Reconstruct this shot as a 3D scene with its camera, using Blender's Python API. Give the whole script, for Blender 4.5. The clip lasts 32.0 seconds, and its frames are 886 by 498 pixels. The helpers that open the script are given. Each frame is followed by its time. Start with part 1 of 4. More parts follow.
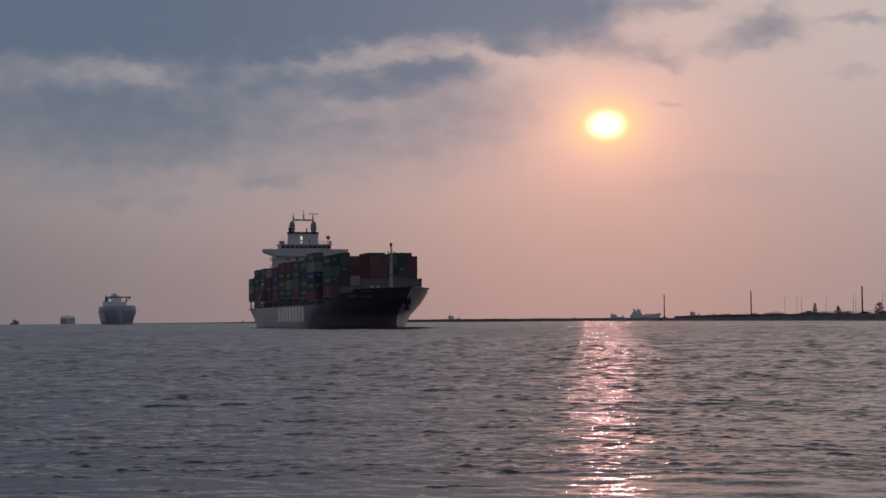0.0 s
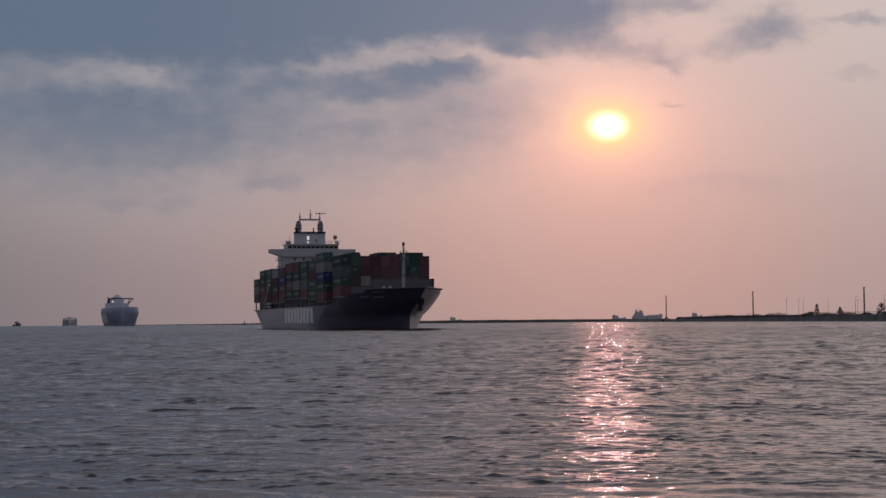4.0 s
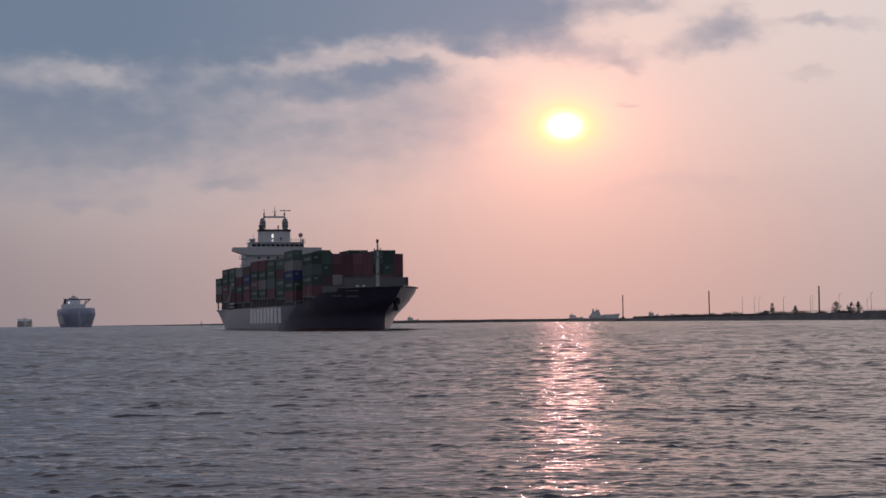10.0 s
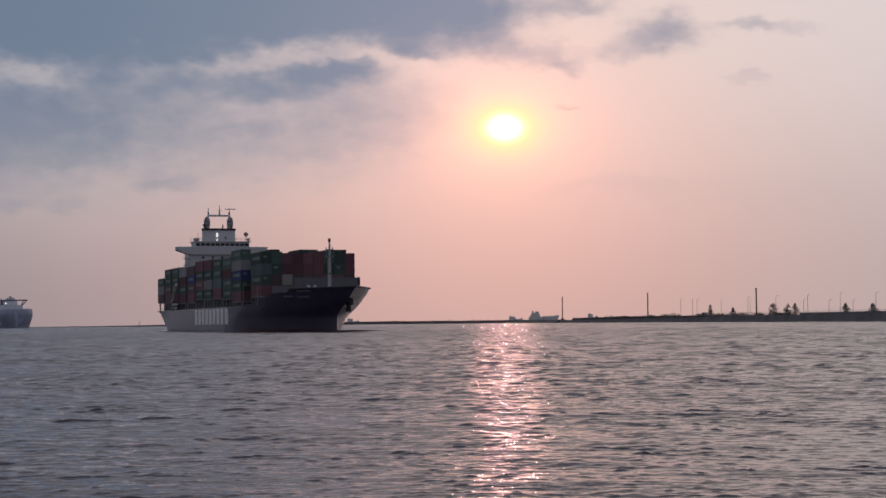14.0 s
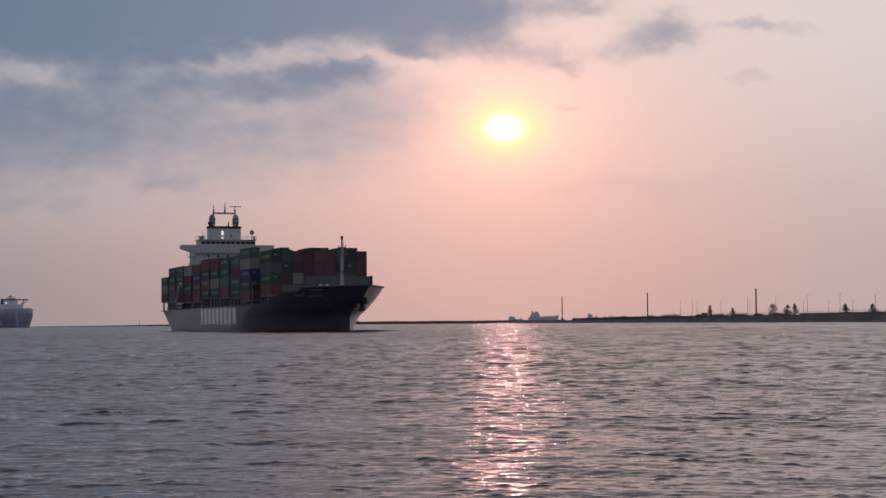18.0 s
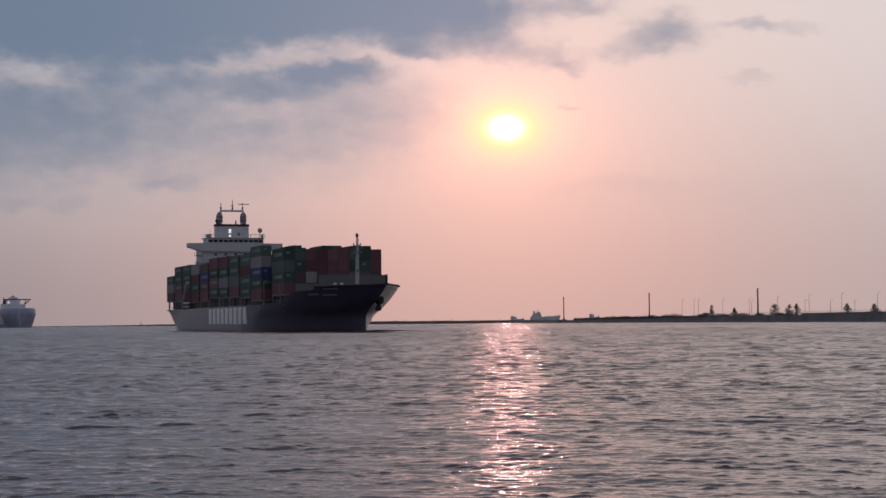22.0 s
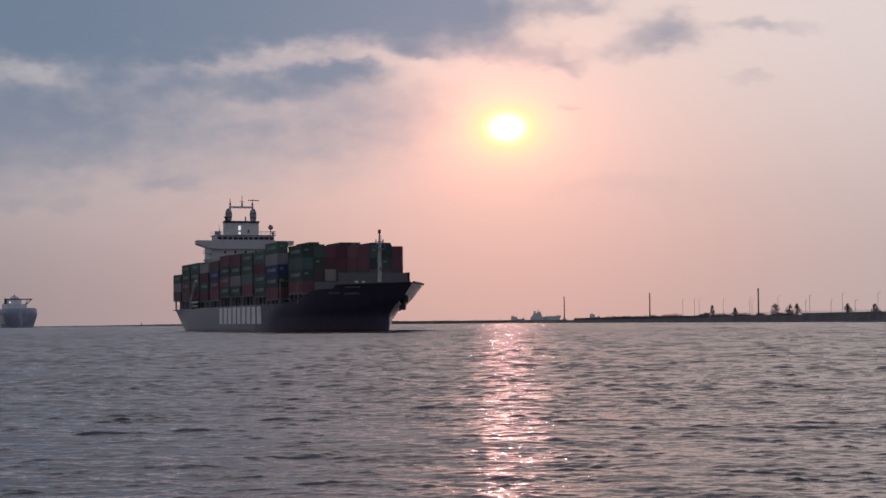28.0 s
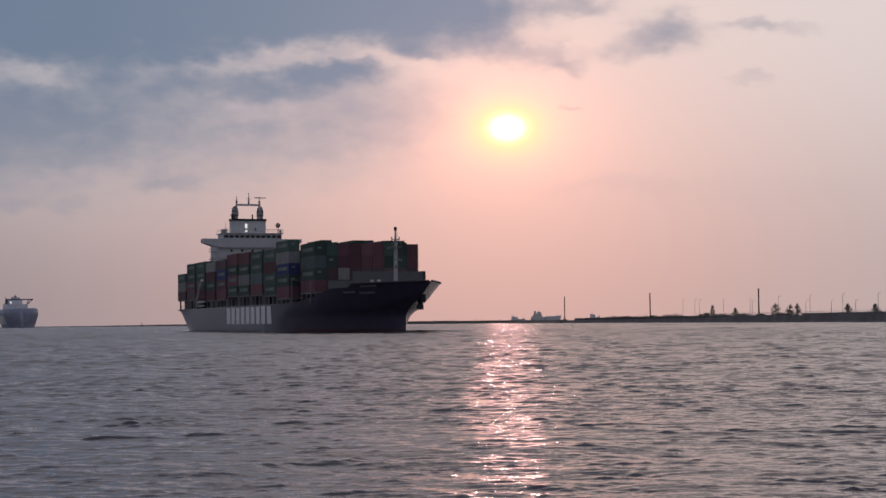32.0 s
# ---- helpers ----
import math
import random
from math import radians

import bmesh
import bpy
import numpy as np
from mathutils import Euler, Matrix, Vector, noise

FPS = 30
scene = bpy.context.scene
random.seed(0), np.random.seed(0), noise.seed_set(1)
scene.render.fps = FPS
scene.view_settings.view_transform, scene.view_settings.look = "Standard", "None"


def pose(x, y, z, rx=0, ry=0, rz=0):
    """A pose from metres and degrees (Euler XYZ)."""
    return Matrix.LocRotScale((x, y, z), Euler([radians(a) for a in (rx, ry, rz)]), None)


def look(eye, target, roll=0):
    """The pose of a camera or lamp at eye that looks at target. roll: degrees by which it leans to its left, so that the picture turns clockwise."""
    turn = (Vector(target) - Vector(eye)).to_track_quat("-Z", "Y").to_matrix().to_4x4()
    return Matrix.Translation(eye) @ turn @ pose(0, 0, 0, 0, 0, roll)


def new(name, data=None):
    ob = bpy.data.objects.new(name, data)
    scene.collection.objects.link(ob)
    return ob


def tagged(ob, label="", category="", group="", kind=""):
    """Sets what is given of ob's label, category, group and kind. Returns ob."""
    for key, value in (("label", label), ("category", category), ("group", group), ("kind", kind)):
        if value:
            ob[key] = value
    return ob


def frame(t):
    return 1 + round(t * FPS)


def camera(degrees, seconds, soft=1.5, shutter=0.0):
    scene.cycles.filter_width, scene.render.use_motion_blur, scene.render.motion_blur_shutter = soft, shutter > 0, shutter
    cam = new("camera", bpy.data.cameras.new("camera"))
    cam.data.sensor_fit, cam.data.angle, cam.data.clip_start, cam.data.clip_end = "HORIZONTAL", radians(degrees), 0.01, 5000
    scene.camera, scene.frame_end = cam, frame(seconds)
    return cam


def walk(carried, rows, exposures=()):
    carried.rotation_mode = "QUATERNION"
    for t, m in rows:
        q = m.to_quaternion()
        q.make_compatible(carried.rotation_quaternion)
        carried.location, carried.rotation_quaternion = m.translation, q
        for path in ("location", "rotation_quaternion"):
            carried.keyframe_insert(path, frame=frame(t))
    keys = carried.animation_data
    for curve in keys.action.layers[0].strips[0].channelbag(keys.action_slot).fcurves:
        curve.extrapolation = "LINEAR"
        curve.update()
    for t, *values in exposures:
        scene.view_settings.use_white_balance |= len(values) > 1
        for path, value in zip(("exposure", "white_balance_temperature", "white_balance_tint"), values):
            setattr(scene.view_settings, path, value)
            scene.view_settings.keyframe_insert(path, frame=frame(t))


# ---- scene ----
EYE = 2.03                      # eye above the water
cam = camera(30.35, 32.0, soft=1.6)
# seconds, turn to the right, tilt up, lean to the right, in degrees
TURNS = [
(0, -3.767, 2.485, 0.43), (0.5, -3.779, 2.473, 0.44), (1, -3.801, 2.489, 0.42), (1.5, -3.835, 2.499, 0.46), (2,
-3.885, 2.578, 0.48), (2.5, -3.918, 2.661, 0.50), (3, -3.878, 2.579, 0.51), (3.5, -3.861, 2.541, 0.50), (5.5, -3.650,
2.505, 0.46), (6, -3.582, 2.503, 0.47), (6.5, -3.489, 2.599, 0.48), (7, -3.352, 2.623, 0.48), (7.5, -3.279, 2.629,
0.52), (8, -3.214, 2.614, 0.57), (8.5, -3.050, 2.595, 0.60), (9, -2.807, 2.593, 0.63), (9.5, -2.572, 2.588, 0.65),
(10, -2.331, 2.514, 0.67), (10.5, -2.045, 2.475, 0.68), (11, -1.826, 2.549, 0.69), (11.5, -1.664, 2.579, 0.67), (12,
-1.559, 2.584, 0.64), (12.5, -1.397, 2.580, 0.63), (13, -1.085, 2.584, 0.63), (13.5, -0.670, 2.571, 0.62), (14,
-0.226, 2.541, 0.61), (14.5, -0.080, 2.514, 0.60), (16.5, -0.168, 2.527, 0.59), (17, -0.195, 2.536, 0.57), (17.5,
-0.208, 2.544, 0.55), (18, -0.220, 2.543, 0.54), (18.5, -0.230, 2.545, 0.54), (19, -0.241, 2.543, 0.53), (19.5,
-0.250, 2.542, 0.53), (20, -0.260, 2.543, 0.54), (20.5, -0.267, 2.542, 0.52), (21, -0.273, 2.542, 0.52), (21.5,
-0.277, 2.542, 0.52), (22, -0.279, 2.540, 0.54), (22.5, -0.280, 2.538, 0.55), (23, -0.281, 2.536, 0.56), (23.5,
-0.283, 2.534, 0.57), (24, -0.284, 2.535, 0.57), (24.5, -0.285, 2.535, 0.56), (25, -0.288, 2.536, 0.55), (25.5,
-0.292, 2.537, 0.55), (27.5, -0.294, 2.537, 0.55), (28, -0.297, 2.539, 0.54), (28.5, -0.299, 2.541, 0.53), (29,
-0.299, 2.542, 0.53), (29.5, -0.299, 2.544, 0.53), (30, -0.300, 2.545, 0.54), (30.5, -0.301, 2.546, 0.54), (31,
-0.304, 2.546, 0.54), (31.5, -0.304, 2.545, 0.54), (32, -0.307, 2.545, 0.55)
]


def aim(pan, tilt, lean):
    return pose(0, 0, EYE, 0, 0, -pan) @ pose(0, 0, 0, 90 + tilt, 0, 0) @ pose(0, 0, 0, 0, 0, -lean)


EXPOSURES = [(0, -0.43), (3.5, -0.42), (5.5, 0.2), (6.1, 0.16), (7, 0.04), (9, 0.01), (13, 0.025), (32, 0.045)]
walk(cam, [(t, aim(p, q, r)) for t, p, q, r in TURNS], EXPOSURES)

# ---- light: hazy evening sky with a low sun ----
SUN_AZ, SUN_EL = 1.99, 6.76
SUN_DIR = Vector((math.sin(radians(SUN_AZ)) * math.cos(radians(SUN_EL)),
                  math.cos(radians(SUN_AZ)) * math.cos(radians(SUN_EL)), math.sin(radians(SUN_EL))))
lamp = bpy.data.lights.new("sun", "SUN")
lamp.energy, lamp.angle, lamp.color = 0.018, radians(0.55), (1.0, 0.47, 0.46)
new("sun", lamp).matrix_world = look(SUN_DIR * 100, (0, 0, 0))

world = bpy.data.worlds.new("evening_sky")
scene.world = world
world.use_nodes = True


class Nodes:
    """Short hand for building node trees."""

    def __init__(self, tree):
        self.tree = tree
        tree.nodes.clear()

    def add(self, kind):
        return self.tree.nodes.new(kind)

    def put(self, socket, value):
        if isinstance(value, bpy.types.NodeSocket):
            self.tree.links.new(value, socket)
        elif value is not None:
            socket.default_value = value

    def math(self, op, a, b=None, c=None, clamp=False):
        n = self.add("ShaderNodeMath")
        n.operation, n.use_clamp = op, clamp
        for s, v in zip(n.inputs, (a, b, c)):
            self.put(s, v)
        return n.outputs[0]

    def mix(self, fac, a, b, mode="MIX"):
        n = self.add("ShaderNodeMix")
        n.data_type, n.blend_type = "RGBA", mode
        self.put(n.inputs[0], fac)
        self.put(n.inputs[6], a if isinstance(a, bpy.types.NodeSocket) else (*a, 1.0))
        self.put(n.inputs[7], b if isinstance(b, bpy.types.NodeSocket) else (*b, 1.0))
        return n.outputs[2]

    def noise(self, vector, scale, detail=3.0, rough=0.55):
        n = self.add("ShaderNodeTexNoise")
        self.put(n.inputs["Vector"], vector)
        n.inputs["Scale"].default_value, n.inputs["Detail"].default_value = scale, detail
        n.inputs["Roughness"].default_value = rough
        return n.outputs["Fac"]

    def span(self, value, a, b, c=0.0, d=1.0, smooth=True):
        n = self.add("ShaderNodeMapRange")
        n.interpolation_type = "SMOOTHSTEP" if smooth else "LINEAR"
        for s, v in zip(n.inputs, (value, a, b, c, d)):
            self.put(s, v)
        return n.outputs[0]

    def scaled(self, vector, xyz, shift=(0, 0, 0)):
        n = self.add("ShaderNodeMapping")
        self.put(n.inputs[0], vector)
        n.inputs["Scale"].default_value, n.inputs["Location"].default_value = xyz, shift
        return n.outputs[0]


def build_sky():
    k = Nodes(world.node_tree)
    way = k.add("ShaderNodeTexCoord").outputs["Generated"]
    xyz = k.add("ShaderNodeSeparateXYZ")
    k.put(xyz.inputs[0], way)
    x, y, z = xyz.outputs
    az = k.math("MULTIPLY", k.math("ARCTAN2", x, y), 57.2958)
    el = k.math("MULTIPLY", k.math("ARCSINE", z), 57.2958)
    sky = k.add("ShaderNodeTexSky")
    sky.sky_type, sky.sun_disc, sky.dust_density, sky.air_density = "NISHITA", False, 4.0, 1.4
    sky.sun_elevation, sky.sun_rotation = radians(SUN_EL), radians(SUN_AZ)
    clear = k.mix(1.0, sky.outputs[0], (0.052, 0.048, 0.050), "MULTIPLY")
    # angle from the sun, in degrees
    dot = k.add("ShaderNodeVectorMath")
    dot.operation = "DOT_PRODUCT"
    k.put(dot.inputs[0], way)
    dot.inputs[1].default_value = SUN_DIR
    off = k.math("MULTIPLY", k.math("ARCCOSINE", k.math("MINIMUM", dot.outputs["Value"], 1.0)), 57.2958)
    # haze: mauve at the horizon, cream above, both warmer towards the sun and cooler far from it
    warm = k.math("POWER", 2.718, k.math("MULTIPLY", k.math("POWER", k.math("DIVIDE", off, 10.2), 2.0), -1.0))
    low = k.mix(warm, k.mix(k.span(az, 2.0, 15.0), (0.365, 0.29, 0.30), (0.46, 0.375, 0.37)), (0.79, 0.46, 0.392))
    high = k.mix(warm, (0.70, 0.62, 0.615), (0.80, 0.62, 0.565))
    haze = k.mix(k.span(el, 0.0, 11.0), low, high)
    away = k.math("SUBTRACT", off, k.math("MULTIPLY", k.math("MAXIMUM", az, 0.0), 0.6))
    haze = k.mix(k.span(away, 13.5, 36.0), haze, (0.135, 0.140, 0.165))
    overcast = k.mix(0.35, k.mix(k.span(el, 14.0, 70.0), (0.64, 0.575, 0.62), (0.47, 0.455, 0.51)), clear)
    base = k.mix(k.span(el, 11.0, 26.0), haze, overcast)
    back = k.span(off, 35.0, 110.0)
    base = k.mix(back, base, k.mix(k.span(el, 0.0, 50.0), (0.18, 0.175, 0.21), (0.20, 0.215, 0.265)))
    # clouds: banks of stratus with ragged edges
    wide = k.add("ShaderNodeCombineXYZ")
    k.put(wide.inputs[0], az)
    k.put(wide.inputs[1], k.math("MULTIPLY", el, 1.7))
    warp = k.math("SUBTRACT", k.noise(wide.outputs[0], 0.42, 4.0, 0.5), 0.5)
    warp2 = k.math("SUBTRACT", k.noise(k.scaled(wide.outputs[0], (1, 1, 1), (31, 7, 3)), 1.2, 2.5, 0.5), 0.5)
    u = k.math("ADD", az, k.math("ADD", k.math("MULTIPLY", warp, 2.0), k.math("MULTIPLY", k.math("SUBTRACT", k.noise(k.scaled(wide.outputs[0], (1, 1, 1), (5, 13, 8)), 1.2, 2.5, 0.5), 0.5), 1.2)))
    v = k.math("ADD", el, k.math("ADD", k.math("MULTIPLY", warp, 0.8), k.math("MULTIPLY", warp2, 0.8)))
    puff = k.noise(k.scaled(wide.outputs[0], (0.85, 0.85, 1), (4, 2, 0)), 0.9, 3.0, 0.5)
    bank = None
    for a, e, ra, re, dense in CLOUDS:
        du = k.math("DIVIDE", k.math("SUBTRACT", u, a), ra)
        dv = k.math("DIVIDE", k.math("SUBTRACT", v, e), re)
        r = k.math("ADD", k.math("MULTIPLY", du, du), k.math("MULTIPLY", dv, dv))
        m = k.math("MULTIPLY", k.math("POWER", 2.718, k.math("MULTIPLY", k.math("POWER", r, 1.5), -0.9)), dense)
        bank = m if bank is None else k.math("SUBTRACT", k.math("ADD", bank, m), k.math("MULTIPLY", bank, m))
    ragged = k.math("ADD", bank, k.math("MULTIPLY", k.math("SUBTRACT", puff, 0.5), k.math("ADD", k.math("MULTIPLY", bank, 0.48), 0.05)))
    mask = k.span(ragged, 0.04, 0.95, 0.0, 1.0)
    upper = k.math("MULTIPLY", k.span(el, 11.0, 18.0), k.span(k.noise(way, 3.0, 5.0), 0.35, 0.7, 0.1, 0.7))
    mask = k.math("MAXIMUM", mask, k.math("MULTIPLY", upper, k.math("SUBTRACT", 1.0, back)), clamp=True)
    body = k.mix(k.span(el, 3.0, 10.0), (0.29, 0.29, 0.34), (0.155, 0.205, 0.29))
    body = k.mix(k.math("MULTIPLY", warm, 0.45), body, (0.37, 0.37, 0.45))
    base = k.mix(mask, base, body)
    # aureole and sun
    flat = k.math("SQRT", k.math("ADD", k.math("POWER", k.math("SUBTRACT", az, SUN_AZ), 2.0), k.math("POWER", k.math("MULTIPLY", k.math("SUBTRACT", el, SUN_EL), 1.4), 2.0)))

    def glow(width, power, colour):
        g = k.math("POWER", 2.718, k.math("MULTIPLY", k.math("POWER", k.math("DIVIDE", flat, width), power), -1.0))
        return k.mix(1.0, k.mix(g, (0, 0, 0), colour), (1, 1, 1), "MULTIPLY")
    total = base
    for width, power, colour in GLOWS:
        # the wide glow is dimmed where cloud stands before it
        part_seen = k.math("SUBTRACT", 1.0, k.math("MULTIPLY", mask, 0.65 if width > 2 else 0.0))
        total = k.mix(part_seen, total, glow(width, power, colour), "ADD")
    # yellow ring round the white disc
    ring = k.math("POWER", 2.718, k.math("MULTIPLY", k.math("POWER", k.math("DIVIDE", flat, 1.10), 2.4), -1.0))
    total = k.mix(k.math("MULTIPLY", ring, 0.9), total, (1.30, 1.00, 0.36))
    total = k.mix(1.0, total, glow(0.57, 3.0, (2.4, 2.0, 1.36)), "ADD")
    bg = k.add("ShaderNodeBackground")
    k.put(bg.inputs[0], total)
    k.put(k.add("ShaderNodeOutputWorld").inputs[0], bg.outputs[0])


# clouds: azimuth, elevation, half width, half height (degrees), density
HIGH_BANK = [
    # first cloud, mostly above the view, is added to darken the sea's reflection
    (-10.0, 14.50, 16.00, 3.60, 0.60), (-22.0, 13.00, 12.00, 3.00, 1.00),
    (-20.0, 10.38, 9.13, 1.71, 1.00), (-11.7, 10.72, 7.53, 1.71, 1.00), (-11.4, 9.58, 3.42, 0.64, 0.80), (-5.5, 10.93, 6.85, 1.19, 1.00),
    (-1.9, 10.75, 3.88, 1.10, 0.75), (0.8, 10.95, 1.94, 1.25, 0.62), (0.1, 9.56, 1.37, 0.46, 0.30), (1.7, 9.54, 0.78, 0.50, 0.38),
    (-8.1, 9.45, 1.14, 0.37, 0.35), (-1.2, 9.57, 1.14, 0.32, 0.40),
]
MIDDLE_BANK = [
    (-4.1, 8.78, 1.87, 0.46, 0.85), (-5.3, 8.30, 2.51, 0.50, 0.35), (-10.4, 8.29, 2.62, 0.68, 0.62), (-7.2, 8.29, 2.05, 0.64, 0.50),
    (-12.1, 8.70, 1.14, 0.50, 0.35), (-14.9, 7.49, 2.97, 0.96, 0.72), (-12.3, 7.26, 3.19, 0.91, 0.40), (-14.4, 6.17, 3.42, 0.96, 0.55),
    (-11.1, 6.60, 3.65, 1.14, 0.42), (-6.9, 6.81, 1.00, 0.30, 0.26), (-9.7, 4.94, 1.00, 0.30, 0.30), (-14.9, 4.11, 0.68, 0.23, 0.35),
    (-13.3, 4.06, 0.68, 0.23, 0.20), (-18.4, 7.11, 3.42, 1.60, 0.75), (-16.9, 5.26, 4.56, 1.14, 0.35), (-6.3, 7.13, 5.48, 1.71, 0.42),
    (-2.9, 7.52, 3.65, 1.60, 0.30), (-12.7, 4.74, 6.85, 1.37, 0.26), (-5.5, 5.40, 5.00, 1.10, 0.20),
]
SCATTERED = [
    (7.9, 10.03, 1.32, 0.82, 0.55), (6.5, 9.57, 1.10, 0.50, 0.36), (10.5, 10.08, 0.96, 0.32, 0.40), (12.0, 9.90, 1.37, 0.27, 0.28),
    (4.5, 10.86, 1.60, 0.46, 0.45), (3.1, 9.22, 1.14, 0.55, 0.42), (4.1, 8.77, 0.87, 0.34, 0.38), (4.3, 7.48, 0.60, 0.20, 0.36),
    (10.6, 8.29, 0.91, 0.21, 0.30), (8.9, 4.40, 6.85, 0.91, 0.14), (5.6, 4.70, 2.74, 0.32, 0.12), (5.3, 9.27, 1.37, 0.32, 0.20),
]
CLOUDS = HIGH_BANK + MIDDLE_BANK + SCATTERED
GLOWS = [(1.9, 2.0, (0.22, 0.16, 0.02)), (2.9, 1.7, (0.38, 0.075, 0.04)), (6.5, 1.6, (0.13, 0.045, 0.03))]
build_sky()


# ---- materials ----
def material(name, colour, rough=0.5, metal=0.0, vary=0.25, grain=6.0, bump=0.0, stain=None, ior=1.45, random_tone=0.0):
    """A painted, stained or bare surface with variation at two scales."""
    m = bpy.data.materials.new(name)
    m.use_nodes = True
    k = Nodes(m.node_tree)
    where = k.add("ShaderNodeTexCoord").outputs["Object"]
    fine = k.noise(where, grain, 5.0, 0.65)
    broad = k.noise(k.scaled(where, (1, 1, 0.35), (7, 3, 1)), grain * 0.07, 4.0, 0.6)
    tone = k.math("ADD", k.math("MULTIPLY", fine, 0.45), k.math("MULTIPLY", broad, 0.55))
    lo = tuple(c * (1 - vary) for c in colour)
    hi = tuple(min(1.0, c * (1 + vary)) for c in colour)
    shade = k.mix(k.span(tone, 0.3, 0.7), lo, hi)
    if stain:
        shade = k.mix(k.math("MULTIPLY", k.span(k.noise(k.scaled(where, (1, 1, 0.2), (3, 9, 5)), grain * 0.2, 5.0, 0.7), 0.55, 0.75), 0.6), shade, stain)
    if random_tone:
        r = k.add("ShaderNodeObjectInfo").outputs["Random"]
        shade = k.mix(1.0, shade, k.mix(r, (1 - random_tone,) * 3, (1 + random_tone,) * 3), "MULTIPLY")
    b = k.add("ShaderNodeBsdfPrincipled")
    k.put(b.inputs["Base Color"], shade)
    k.put(b.inputs["Roughness"], k.span(fine, 0.2, 0.8, max(0.02, rough - 0.1), min(1.0, rough + 0.1), False))
    b.inputs["Metallic"].default_value, b.inputs["IOR"].default_value = metal, ior
    if bump:
        n = k.add("ShaderNodeBump")
        n.inputs["Strength"].default_value, n.inputs["Distance"].default_value = 0.6, bump
        k.put(n.inputs["Height"], fine)
        k.put(b.inputs["Normal"], n.outputs[0])
    k.put(k.add("ShaderNodeOutputMaterial").inputs[0], b.outputs[0])
    return m


def ribbed(name, colour):
    """Painted corrugated steel: upright ribs along the long side and the end."""
    m = material(name, colour, 0.7, 0.0, 0.22, 3.0, 0.0, (0.05, 0.035, 0.03), 1.3, 0.3)
    k = m.node_tree
    k_out = [n for n in k.nodes if n.type == "BSDF_PRINCIPLED"][0]
    co = k.nodes.new("ShaderNodeTexCoord")
    wave = k.nodes.new("ShaderNodeTexWave")
    wave.bands_direction = "DIAGONAL"
    mp = k.nodes.new("ShaderNodeMapping")
    mp.inputs["Scale"].default_value = (1, 1, 0)
    k.links.new(co.outputs["Object"], mp.inputs[0])
    k.links.new(mp.outputs[0], wave.inputs["Vector"])
    wave.inputs["Scale"].default_value = 1.1
    bump = k.nodes.new("ShaderNodeBump")
    bump.inputs["Distance"].default_value, bump.inputs["Strength"].default_value = 0.036, 0.8
    k.links.new(wave.outputs["Fac"], bump.inputs["Height"])
    k.links.new(bump.outputs[0], k_out.inputs["Normal"])
    return m


def water_material():
    """Sea water: the small wavelets are slopes laid over the sheet's own waves, in four sizes, patchy with the gusts."""
    m = bpy.data.materials.new("sea_water")
    m.use_nodes = True
    k = Nodes(m.node_tree)
    where = k.add("ShaderNodeTexCoord").outputs["Object"]
    gust = k.span(k.noise(k.scaled(where, (0.45, 1, 1), (2, 4, 0)), 0.03, 4.0, 0.55), 0.35, 0.65, 0.6, 1.15)
    xyz = k.add("ShaderNodeSeparateXYZ")
    k.put(xyz.inputs[0], where)
    # chop and lean grow with distance from the camera, to fit its view
    eye_range = k.span(k.math("LOGARITHM", k.math("MAXIMUM", xyz.outputs[1], 1.0), 10.0), 1.2, 2.5, 0.3, 2.0, False)
    gust = k.math("MULTIPLY", gust, k.span(eye_range, 0.3, 1.2, 0.58, 1.05, False))
    total = k.add("ShaderNodeNewGeometry").outputs["Normal"]
    for size, along_x, along_y, strong, shift in WAVELETS:
        n = k.add("ShaderNodeTexNoise")
        k.put(n.inputs["Vector"], k.scaled(where, (along_x, along_y, 1), (shift, shift * 2.3, 0)))
        n.inputs["Scale"].default_value, n.inputs["Detail"].default_value, n.inputs["Roughness"].default_value = size, 2.0, 0.5
        centred = k.add("ShaderNodeVectorMath")
        centred.operation = "SUBTRACT"
        k.put(centred.inputs[0], n.outputs["Color"])
        centred.inputs[1].default_value = (0.5, 0.5, 0.5)
        slope = k.add("ShaderNodeVectorMath")
        slope.operation = "MULTIPLY"
        k.put(slope.inputs[0], centred.outputs[0])
        slope.inputs[1].default_value = (strong * 1.4, strong, 0.0)
        eased = k.add("ShaderNodeVectorMath")
        eased.operation = "SCALE"
        k.put(eased.inputs[0], slope.outputs[0])
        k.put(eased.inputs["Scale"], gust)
        plus = k.add("ShaderNodeVectorMath")
        k.put(plus.inputs[0], total)
        k.put(plus.inputs[1], eased.outputs[0])
        total = plus.outputs[0]
    # all slopes tip towards the camera, as grazing facets would look from there
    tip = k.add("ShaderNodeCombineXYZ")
    k.put(tip.inputs[1], k.span(eye_range, 0.3, 2.0, -0.045, -0.122, False))
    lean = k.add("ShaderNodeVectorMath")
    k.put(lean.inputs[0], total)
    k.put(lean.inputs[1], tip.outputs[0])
    unit = k.add("ShaderNodeVectorMath")
    unit.operation = "NORMALIZE"
    k.put(unit.inputs[0], lean.outputs[0])
    b = k.add("ShaderNodeBsdfPrincipled")
    b.inputs["Base Color"].default_value = (0.046, 0.037, 0.056, 1)
    b.inputs["Roughness"].default_value, b.inputs["IOR"].default_value = 0.11, 1.333
    k.put(b.inputs["Normal"], unit.outputs[0])
    k.put(k.add("ShaderNodeOutputMaterial").inputs[0], b.outputs[0])
    return m


